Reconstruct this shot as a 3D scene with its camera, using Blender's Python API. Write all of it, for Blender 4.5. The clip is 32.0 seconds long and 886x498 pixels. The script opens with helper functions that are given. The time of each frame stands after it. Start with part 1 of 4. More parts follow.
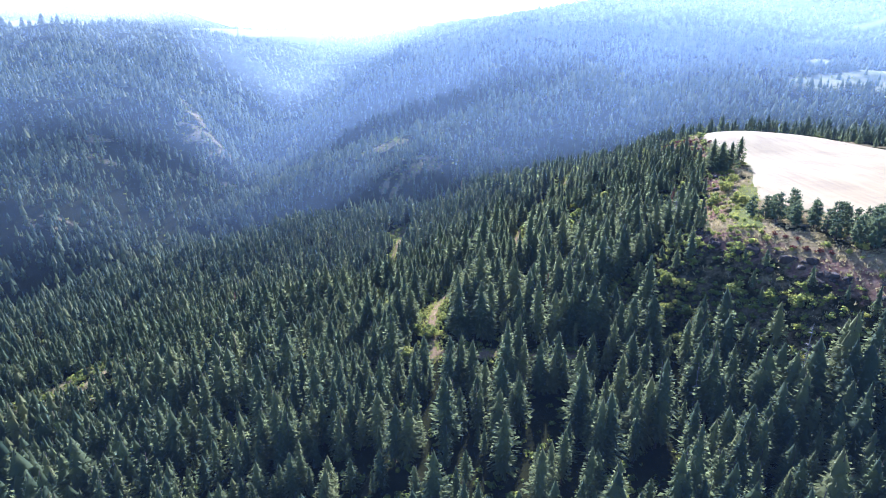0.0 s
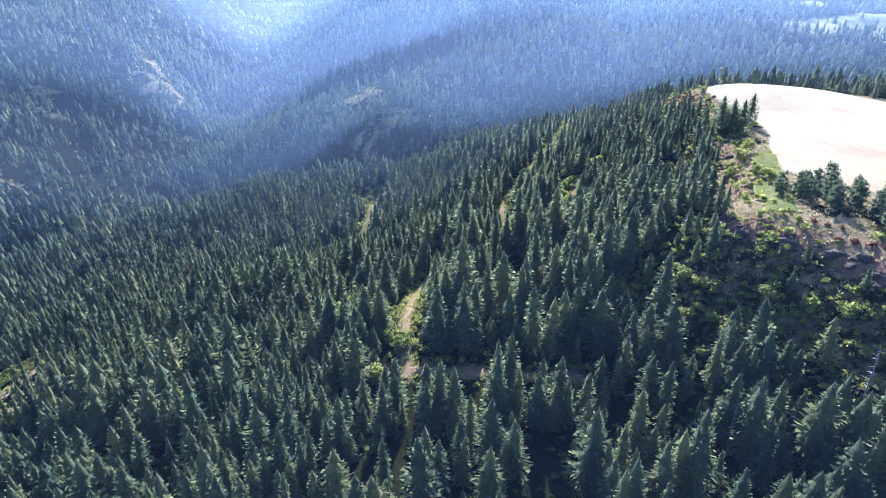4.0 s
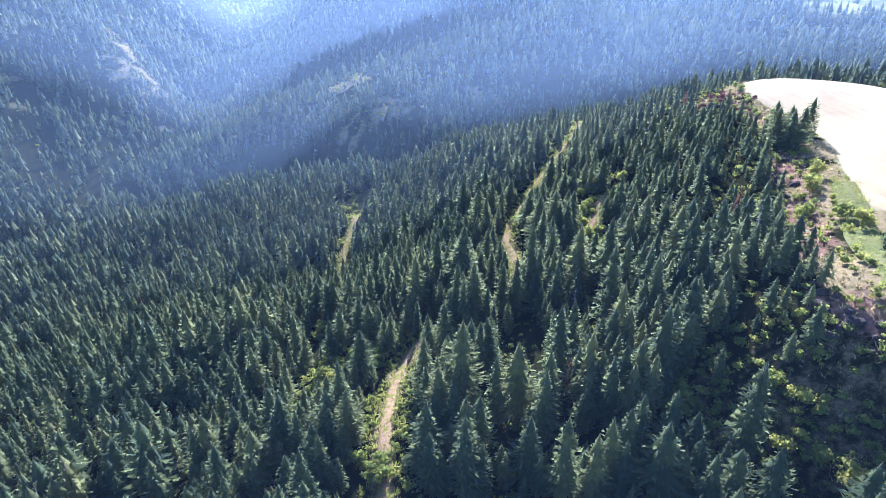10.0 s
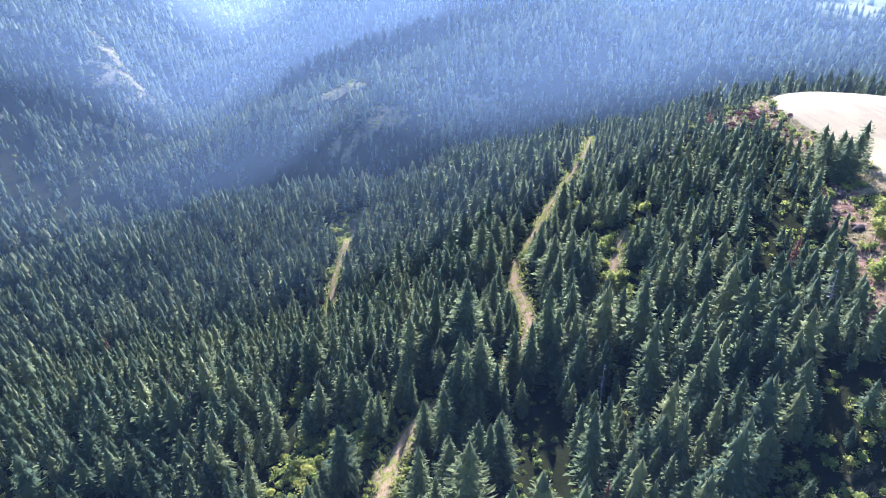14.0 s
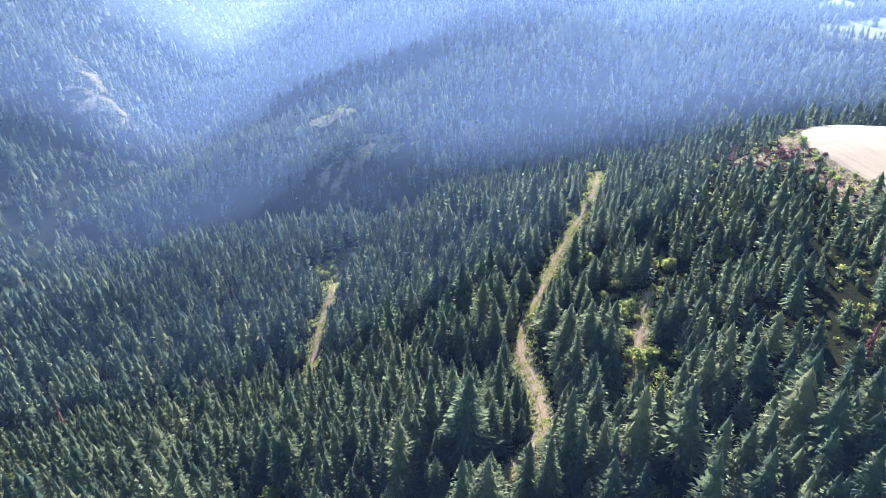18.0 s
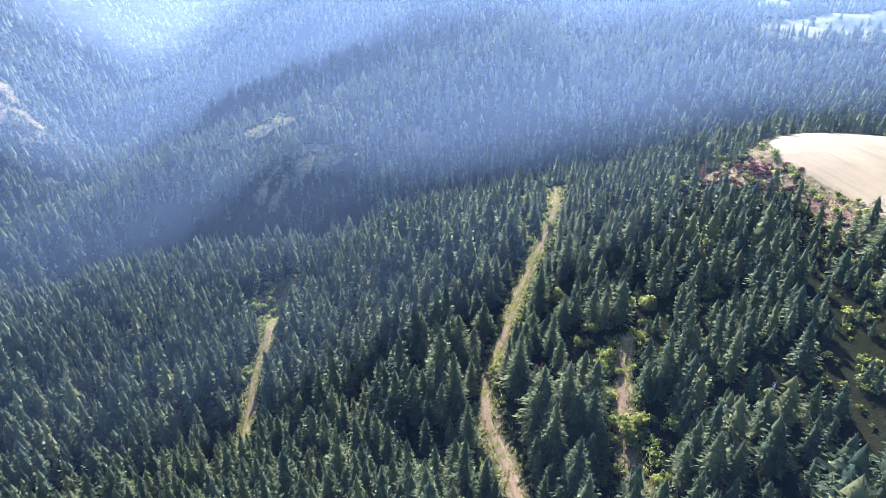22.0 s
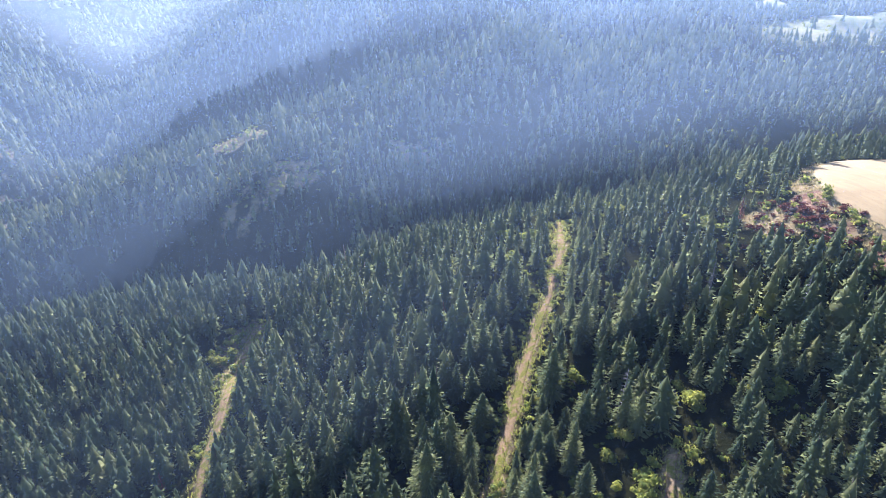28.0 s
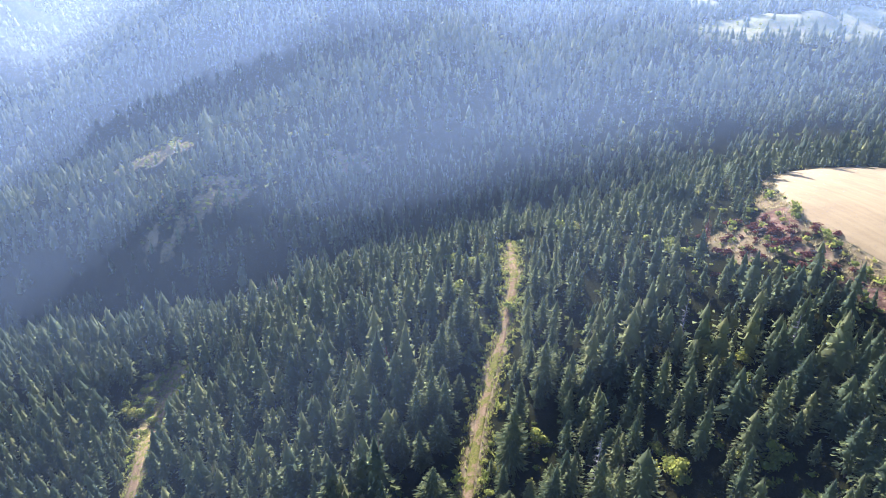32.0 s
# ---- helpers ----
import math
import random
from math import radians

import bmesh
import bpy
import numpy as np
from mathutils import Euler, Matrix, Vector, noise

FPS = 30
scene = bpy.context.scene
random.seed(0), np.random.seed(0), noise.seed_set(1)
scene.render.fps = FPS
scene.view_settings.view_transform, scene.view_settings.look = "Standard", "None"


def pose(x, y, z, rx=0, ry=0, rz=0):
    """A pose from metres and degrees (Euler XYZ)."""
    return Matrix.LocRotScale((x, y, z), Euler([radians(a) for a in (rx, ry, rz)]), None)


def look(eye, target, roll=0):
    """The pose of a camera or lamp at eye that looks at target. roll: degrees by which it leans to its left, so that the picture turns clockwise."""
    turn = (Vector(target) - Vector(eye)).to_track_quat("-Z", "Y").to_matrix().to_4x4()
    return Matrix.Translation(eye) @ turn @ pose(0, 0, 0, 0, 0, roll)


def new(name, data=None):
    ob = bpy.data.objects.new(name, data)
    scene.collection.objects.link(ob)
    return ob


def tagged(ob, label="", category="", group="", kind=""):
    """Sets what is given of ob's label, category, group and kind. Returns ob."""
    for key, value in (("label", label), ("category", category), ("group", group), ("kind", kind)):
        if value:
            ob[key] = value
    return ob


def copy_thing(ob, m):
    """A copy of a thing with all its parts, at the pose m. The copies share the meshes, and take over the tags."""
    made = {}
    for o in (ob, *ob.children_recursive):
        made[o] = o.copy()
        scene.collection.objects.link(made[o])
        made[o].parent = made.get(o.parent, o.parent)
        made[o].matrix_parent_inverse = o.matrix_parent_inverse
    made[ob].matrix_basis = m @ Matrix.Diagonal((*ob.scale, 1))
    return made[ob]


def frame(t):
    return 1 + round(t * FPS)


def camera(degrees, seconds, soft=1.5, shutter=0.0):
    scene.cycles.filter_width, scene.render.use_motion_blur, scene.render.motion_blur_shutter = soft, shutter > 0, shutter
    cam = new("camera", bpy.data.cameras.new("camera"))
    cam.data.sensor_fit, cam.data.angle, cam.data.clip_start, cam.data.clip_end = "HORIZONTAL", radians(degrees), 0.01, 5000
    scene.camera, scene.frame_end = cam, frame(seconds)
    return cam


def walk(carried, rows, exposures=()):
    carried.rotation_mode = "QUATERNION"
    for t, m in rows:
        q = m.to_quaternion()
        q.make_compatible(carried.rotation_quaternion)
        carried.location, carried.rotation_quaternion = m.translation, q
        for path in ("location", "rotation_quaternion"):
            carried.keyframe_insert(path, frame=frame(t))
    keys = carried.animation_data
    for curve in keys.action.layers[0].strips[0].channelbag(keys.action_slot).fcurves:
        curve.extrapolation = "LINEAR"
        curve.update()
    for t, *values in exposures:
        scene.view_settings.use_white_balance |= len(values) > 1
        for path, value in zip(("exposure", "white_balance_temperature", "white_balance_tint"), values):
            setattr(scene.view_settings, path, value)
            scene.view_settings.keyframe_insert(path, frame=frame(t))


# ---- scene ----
cam = camera(71.6, 32.0, soft=0.85)
METRES, EYE, TILT, LEAN, TURN = 330.0, 150.0, -19.7, 0.0, 0.0
ROWS = [
    (0.0, 0.0, 0.0, 0.0, 0.0, 0.0, -0.0),
    (0.5, 0.0002, 0.0177, 0.006, -0.25, 0.0, 0.07),
    (1.0, 0.0004, 0.0352, 0.0122, -0.67, 0.0, 0.22),
    (1.5, 0.001, 0.0528, 0.0184, -1.14, -0.01, 0.4),
    (2.0, 0.0018, 0.0703, 0.0245, -1.4, -0.01, 0.5),
    (2.5, 0.0023, 0.0872, 0.0302, -1.6, -1.01, 0.51),
    (3.0, 0.0033, 0.1046, 0.036, -1.74, -2.95, 0.52),
    (3.5, 0.0045, 0.1219, 0.0423, -1.87, -4.02, 0.57),
    (5.5, 0.009, 0.1896, 0.0664, -2.08, -6.69, 0.62),
    (6.0, 0.01, 0.2064, 0.0722, -2.15, -6.71, 0.65),
    (6.5, 0.011, 0.2231, 0.0781, -2.19, -6.76, 0.67),
    (7.0, 0.0116, 0.2398, 0.0839, -2.25, -6.76, 0.68),
    (7.5, 0.0123, 0.2565, 0.0901, -2.29, -6.78, 0.7),
    (8.0, 0.0132, 0.2733, 0.0961, -2.34, -6.78, 0.72),
    (8.5, 0.0136, 0.2898, 0.1021, -2.4, -6.79, 0.73),
    (9.0, 0.0145, 0.3062, 0.108, -2.43, -6.8, 0.73),
    (9.5, 0.015, 0.3224, 0.1138, -2.46, -6.8, 0.75),
    (10.0, 0.0158, 0.3385, 0.1197, -2.49, -6.83, 0.77),
    (10.5, 0.0164, 0.3545, 0.1253, -2.51, -6.83, 0.79),
    (11.0, 0.0168, 0.3701, 0.1311, -2.54, -6.85, 0.77),
    (11.5, 0.0174, 0.3859, 0.1365, -2.57, -6.83, 0.77),
    (12.0, 0.0183, 0.4011, 0.1422, -2.59, -6.83, 0.82),
    (12.5, 0.0191, 0.4166, 0.148, -2.6, -6.84, 0.84),
    (13.0, 0.0198, 0.4316, 0.1533, -2.61, -6.82, 0.83),
    (13.5, 0.0202, 0.4463, 0.159, -2.64, -6.84, 0.84),
    (14.0, 0.0208, 0.4613, 0.1642, -2.67, -6.85, 0.87),
    (14.5, 0.0214, 0.476, 0.1697, -2.68, -6.8, 0.88),
    (16.5, 0.0246, 0.5353, 0.192, -2.7, -5.24, 1.01),
    (17.0, 0.0246, 0.5495, 0.1972, -2.75, -5.23, 0.99),
    (17.5, 0.0254, 0.5643, 0.2022, -2.75, -5.21, 0.98),
    (18.0, 0.0263, 0.5788, 0.2076, -3.19, -5.23, 1.16),
    (18.5, 0.0271, 0.5933, 0.2125, -5.31, -5.28, 1.89),
    (19.0, 0.0274, 0.6071, 0.2179, -6.4, -5.36, 2.24),
    (19.5, 0.0287, 0.6207, 0.2229, -6.93, -5.38, 2.46),
    (20.0, 0.0301, 0.6342, 0.2278, -7.29, -5.39, 2.58),
    (20.5, 0.0315, 0.6474, 0.2324, -7.54, -5.38, 2.66),
    (21.0, 0.0331, 0.6606, 0.2377, -7.75, -5.43, 2.74),
    (21.5, 0.0352, 0.6741, 0.242, -7.86, -5.42, 2.79),
    (22.0, 0.037, 0.6874, 0.2472, -7.98, -5.45, 2.84),
    (22.5, 0.0391, 0.7007, 0.252, -8.07, -5.46, 2.88),
    (23.0, 0.041, 0.714, 0.2568, -8.16, -5.47, 2.91),
    (23.5, 0.043, 0.7271, 0.2614, -8.23, -5.46, 2.93),
    (24.0, 0.0452, 0.7404, 0.2665, -8.26, -5.47, 2.95),
    (24.5, 0.0476, 0.7538, 0.2713, -8.32, -5.47, 2.99),
    (25.0, 0.0498, 0.7673, 0.2758, -8.36, -5.47, 3.02),
    (25.5, 0.0517, 0.7806, 0.2808, -8.38, -5.48, 3.05),
    (27.5, 0.0607, 0.8336, 0.2996, -8.53, -5.48, 3.09),
    (28.0, 0.0634, 0.8468, 0.3039, -9.26, -5.51, 3.35),
    (28.5, 0.0658, 0.859, 0.3085, -10.43, -5.61, 3.76),
    (29.0, 0.0685, 0.8707, 0.3126, -11.33, -5.68, 4.05),
    (29.5, 0.0712, 0.8814, 0.3166, -12.3, -5.76, 4.37),
    (30.0, 0.0745, 0.8917, 0.3201, -13.11, -5.82, 4.63),
    (30.5, 0.0778, 0.9017, 0.3238, -13.58, -5.86, 4.78),
    (31.0, 0.0816, 0.9119, 0.3276, -13.87, -5.89, 4.9),
    (31.5, 0.0857, 0.9228, 0.3313, -14.12, -5.91, 5.0),
    (32.0, 0.09, 0.9344, 0.3354, -14.35, -5.96, 5.08),
]
walk(cam, [(t, pose(0, 0, EYE, TILT, LEAN, TURN) @ pose(METRES * x, METRES * y, METRES * z, 90 + pitch, roll, yaw)) for t, x, y, z, yaw, pitch, roll in ROWS],
     exposures=[(0.0, 1.92, 4540.0, 23.0), (2.5, 1.92, 4540.0, 23.0), (5.0, 2.15, 4540.0, 23.0), (14.0, 2.22, 4640.0, 23.0), (24.0, 2.10, 4880.0, 23.0), (31.0, 2.02, 5180.0, 23.0)])

# ---- light ----
SUN_AZ, SUN_EL = 9.0, 26.0          # degrees clockwise from +y, and above the horizon
world = bpy.data.worlds.new("sky")
scene.world = world
world.use_nodes = True
wn = world.node_tree
sky = wn.nodes.new("ShaderNodeTexSky")
sky.sky_type, sky.sun_disc = "NISHITA", False
sky.sun_elevation, sky.sun_rotation = radians(SUN_EL), radians(SUN_AZ)
sky.air_density, sky.dust_density, sky.ozone_density = 1.0, 1.5, 1.5
wn.links.new(sky.outputs[0], wn.nodes["Background"].inputs[0])
wn.nodes["Background"].inputs[1].default_value = 0.066
sun = new("sun", bpy.data.lights.new("sun", "SUN"))
sun.data.energy, sun.data.angle, sun.data.color = 5.0, radians(0.6), (1.0, 0.91, 0.74)
sun_way = Vector((math.sin(radians(SUN_AZ)) * math.cos(radians(SUN_EL)), math.cos(radians(SUN_AZ)) * math.cos(radians(SUN_EL)), math.sin(radians(SUN_EL))))
sun.matrix_world = look(sun_way * 900, (0, 0, 0))


# ---- materials ----
class Nodes:
    """A small builder for node materials."""

    def __init__(self, name):
        self.m = bpy.data.materials.new(name)
        self.m.use_nodes = True
        self.t = self.m.node_tree
        self.t.nodes.clear()
        self.out = self.t.nodes.new("ShaderNodeOutputMaterial")

    def add(self, kind, inputs=(), operation="", attribute_name="", blend_type=""):
        n = self.t.nodes.new(kind)
        if operation:
            n.operation = operation
        if attribute_name:
            n.attribute_name = attribute_name
        if blend_type:
            n.data_type, n.blend_type = "RGBA", blend_type
        for k, v in dict(inputs).items():
            if isinstance(v, bpy.types.NodeSocket):
                self.t.links.new(v, n.inputs[k])
            else:
                n.inputs[k].default_value = v
        return n

    def ramp(self, fac, stops):
        n = self.add("ShaderNodeValToRGB", {0: fac})
        els = n.color_ramp.elements
        while len(els) < len(stops):
            els.new(0.5)
        for e, (p, c) in zip(els, stops):
            e.position, e.color = p, (*c, 1)
        return n.outputs[0]

    def mix(self, fac, a, b, mode="MIX"):
        n = self.add("ShaderNodeMix", blend_type=mode)
        for sock, v in ((n.inputs[0], fac), (n.inputs[6], a), (n.inputs[7], b)):
            if isinstance(v, bpy.types.NodeSocket):
                self.t.links.new(v, sock)
            else:
                sock.default_value = v if not isinstance(v, tuple) else (*v, 1)
        return n.outputs[2]

    def noise(self, scale, detail=4.0, rough=0.6, vec=None):
        return self.add("ShaderNodeTexNoise", {"Vector": vec or self.pos(), "Scale": scale, "Detail": detail, "Roughness": rough}).outputs[0]

    def pos(self):
        return self.add("ShaderNodeNewGeometry").outputs["Position"]

    def attr(self, name):
        return self.add("ShaderNodeAttribute", attribute_name=name).outputs["Fac"]

    def bump(self, height, strength, dist):
        return self.add("ShaderNodeBump", {"Height": height, "Strength": strength, "Distance": dist}).outputs[0]

    def finish(self, shader):
        self.t.links.new(shader.outputs[0], self.out.inputs[0])
        return self.m


def foliage(name, stops, through_share=0.38, rough=0.8, tone=(0.43, 0.47, 0.18)):
    """Leaves or needles: a matt face that lets some light through; the tint differs from plant to plant and from twig
    to twig, and drops inside crowns as shade.
    """
    n = Nodes(name)
    big = n.noise(0.09, 2.0, 0.5)
    fine = n.noise(1.7, 3.0, 0.6)
    tint = n.attr("tint")
    a = n.add("ShaderNodeMath", {0: tint, 1: 0.62}, operation="MULTIPLY").outputs[0]
    b = n.add("ShaderNodeMath", {0: big, 1: 0.22, 2: a}, operation="MULTIPLY_ADD").outputs[0]
    c = n.add("ShaderNodeMath", {0: fine, 1: 0.30, 2: b}, operation="MULTIPLY_ADD").outputs[0]
    col = n.ramp(c, stops)
    face = n.add("ShaderNodeBsdfPrincipled", {"Base Color": col, "Roughness": rough, "Specular IOR Level": 0.06})
    thru = n.add("ShaderNodeBsdfTranslucent", {"Color": n.mix(0.55, col, tone)})
    return n.finish(n.add("ShaderNodeMixShader", {0: through_share, 1: face.outputs[0], 2: thru.outputs[0]}))


NEEDLES = foliage("needles", [(0.12, (0.026, 0.046, 0.034)), (0.5, (0.074, 0.094, 0.046)), (0.88, (0.18, 0.175, 0.065))])
PINE_NEEDLES = foliage("pine_needles", [(0.15, (0.025, 0.048, 0.032)), (0.5, (0.055, 0.085, 0.045)), (0.85, (0.10, 0.13, 0.06))], 0.25)
LEAVES = foliage("shrub_leaves", [(0.15, (0.06, 0.095, 0.025)), (0.5, (0.17, 0.20, 0.045)), (0.85, (0.42, 0.36, 0.08))], 0.48, tone=(0.54, 0.54, 0.09))
RUST_NEEDLES = foliage("dead_needles", [(0.15, (0.10, 0.045, 0.03)), (0.5, (0.19, 0.075, 0.05)), (0.85, (0.26, 0.12, 0.07))], 0.3, tone=(0.30, 0.12, 0.07))
RED_LEAVES = foliage("red_shrub_leaves", [(0.15, (0.06, 0.018, 0.014)), (0.5, (0.11, 0.032, 0.022)), (0.85, (0.19, 0.085, 0.04))], 0.3, tone=(0.20, 0.06, 0.035))
DRY_GRASS = foliage("dry_grass", [(0.15, (0.20, 0.17, 0.06)), (0.5, (0.36, 0.29, 0.13)), (0.85, (0.5, 0.42, 0.22))], 0.4, tone=(0.5, 0.40, 0.16))
GREEN_GRASS = foliage("green_grass", [(0.15, (0.14, 0.15, 0.03)), (0.5, (0.26, 0.25, 0.055)), (0.85, (0.42, 0.36, 0.10))], 0.4, tone=(0.42, 0.45, 0.08))


def bark(name, dark, light):
    n = Nodes(name)
    p = n.add("ShaderNodeMapping", {"Vector": n.pos(), "Scale": (6.0, 6.0, 1.0)}).outputs[0]
    f = n.noise(1.0, 5.0, 0.7, p)
    return n.finish(n.add("ShaderNodeBsdfPrincipled", {"Base Color": n.ramp(f, [(0.3, dark), (0.7, light)]), "Roughness": 0.9, "Normal": n.bump(f, 0.6, 0.05)}))


BARK = bark("bark", (0.045, 0.032, 0.024), (0.16, 0.115, 0.085))
GREY_WOOD = bark("weathered_wood", (0.16, 0.14, 0.125), (0.36, 0.32, 0.29))


def ground_material():
    n = Nodes("hill_ground")
    fine, mid, broad = n.noise(0.9, 6.0, 0.7), n.noise(0.08, 4.0, 0.6), n.noise(0.012, 3.0, 0.5)
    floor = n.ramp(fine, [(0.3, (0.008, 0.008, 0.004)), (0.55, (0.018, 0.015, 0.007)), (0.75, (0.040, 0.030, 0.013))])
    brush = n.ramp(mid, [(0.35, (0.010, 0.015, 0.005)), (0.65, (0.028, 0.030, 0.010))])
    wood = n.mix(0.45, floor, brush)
    dry = n.mix(0.5, n.ramp(fine, [(0.3, (0.17, 0.115, 0.05)), (0.7, (0.38, 0.27, 0.14))]), n.ramp(mid, [(0.35, (0.09, 0.10, 0.03)), (0.65, (0.25, 0.19, 0.11))]))
    stone = n.ramp(n.noise(0.35, 6.0, 0.7), [(0.3, (0.06, 0.034, 0.026)), (0.5, (0.19, 0.105, 0.07)), (0.72, (0.36, 0.24, 0.15))])
    far = n.mix(0.6, n.ramp(mid, [(0.4, (0.018, 0.026, 0.012)), (0.7, (0.045, 0.05, 0.022))]), n.ramp(broad, [(0.4, (0.016, 0.026, 0.011)), (0.7, (0.05, 0.052, 0.024))]))
    straw = n.mix(0.5, n.ramp(broad, [(0.35, (0.26, 0.26, 0.11)), (0.7, (0.40, 0.34, 0.19))]), n.ramp(mid, [(0.35, (0.16, 0.19, 0.07)), (0.65, (0.38, 0.33, 0.19))]))
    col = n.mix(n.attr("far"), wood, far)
    ragged = n.noise(0.16, 7.0, 0.75)

    def frayed(key, base, gain):
        """Cover whose edge is broken up by clumps."""
        a = n.add("ShaderNodeMath", {0: ragged, 1: 4.2, 2: base}, operation="MULTIPLY_ADD").outputs[0]
        b = n.add("ShaderNodeMath", {0: n.attr(key), 1: gain, 2: a}, operation="MULTIPLY_ADD")
        b.use_clamp = True
        return b.outputs[0]
    col = n.mix(frayed("dry", -2.9, 2.0), col, dry)
    col = n.mix(frayed("stone", -3.0, 1.8), col, stone)
    col = n.mix(n.attr("straw"), col, straw)
    return n.finish(n.add("ShaderNodeBsdfPrincipled", {"Base Color": col, "Roughness": 1.0, "Specular IOR Level": 0.0, "Normal": n.bump(fine, 0.7, 0.6)}))


GROUND = ground_material()


def field_material():
    n = Nodes("stubble")
    rows_dir = n.add("ShaderNodeMapping", {"Vector": n.pos(), "Rotation": (0, 0, radians(-24)), "Scale": (0.35, 0.018, 0.1)}).outputs[0]
    swath = n.noise(1.0, 4.0, 0.6, rows_dir)
    patch, fine = n.noise(0.035, 5.0, 0.65), n.noise(2.2, 4.0, 0.7)
    col = n.mix(0.5, n.ramp(swath, [(0.3, (0.250, 0.165, 0.061)), (0.7, (0.409, 0.297, 0.130))]), n.ramp(patch, [(0.30, (0.198, 0.127, 0.057)), (0.5, (0.341, 0.238, 0.103)), (0.75, (0.432, 0.320, 0.145))]))
    col = n.mix(0.2, col, n.ramp(fine, [(0.3, (0.182, 0.131, 0.073)), (0.7, (0.443, 0.332, 0.158))]))
    return n.finish(n.add("ShaderNodeBsdfPrincipled", {"Base Color": col, "Roughness": 0.9, "Specular IOR Level": 0.2, "Normal": n.bump(fine, 0.5, 0.15)}))


STUBBLE = field_material()


def track_material():
    n = Nodes("dry_track")
    fine, mid, broad = n.noise(1.6, 6.0, 0.75), n.noise(0.45, 4.0, 0.65), n.noise(0.10, 3.0, 0.6)
    soil = n.ramp(fine, [(0.3, (0.14, 0.09, 0.045)), (0.55, (0.26, 0.175, 0.095)), (0.75, (0.36, 0.26, 0.15))])
    grass = n.ramp(fine, [(0.3, (0.07, 0.075, 0.015)), (0.55, (0.17, 0.155, 0.035)), (0.75, (0.27, 0.22, 0.06))])
    share = n.add("ShaderNodeMath", {0: mid, 1: broad}, operation="ADD").outputs[0]
    col = n.mix(n.ramp(share, [(0.90, (0, 0, 0)), (1.10, (1, 1, 1))]), grass, soil)
    return n.finish(n.add("ShaderNodeBsdfPrincipled", {"Base Color": col, "Roughness": 1.0, "Specular IOR Level": 0.0, "Normal": n.bump(fine, 0.8, 0.2)}))


TRACK = track_material()


def meadow_material():
    n = Nodes("green_meadow")
    fine, mid = n.noise(1.1, 6.0, 0.75), n.noise(0.12, 3.0, 0.6)
    col = n.mix(0.5, n.ramp(fine, [(0.3, (0.08, 0.09, 0.025)), (0.7, (0.20, 0.19, 0.07))]), n.ramp(mid, [(0.35, (0.09, 0.11, 0.03)), (0.7, (0.24, 0.20, 0.09))]))
    return n.finish(n.add("ShaderNodeBsdfPrincipled", {"Base Color": col, "Roughness": 1.0, "Specular IOR Level": 0.0, "Normal": n.bump(fine, 0.8, 0.2)}))


MEADOW = meadow_material()


def rock_material():
    n = Nodes("basalt")
    f, g = n.noise(1.2, 6.0, 0.7), n.noise(0.25, 3.0, 0.6)
    col = n.mix(0.5, n.ramp(f, [(0.3, (0.025, 0.020, 0.018)), (0.7, (0.10, 0.075, 0.058))]), n.ramp(g, [(0.35, (0.035, 0.028, 0.024)), (0.7, (0.12, 0.085, 0.06))]))
    return n.finish(n.add("ShaderNodeBsdfPrincipled", {"Base Color": col, "Roughness": 0.95, "Specular IOR Level": 0.1, "Normal": n.bump(f, 0.8, 0.3)}))


ROCK = rock_material()

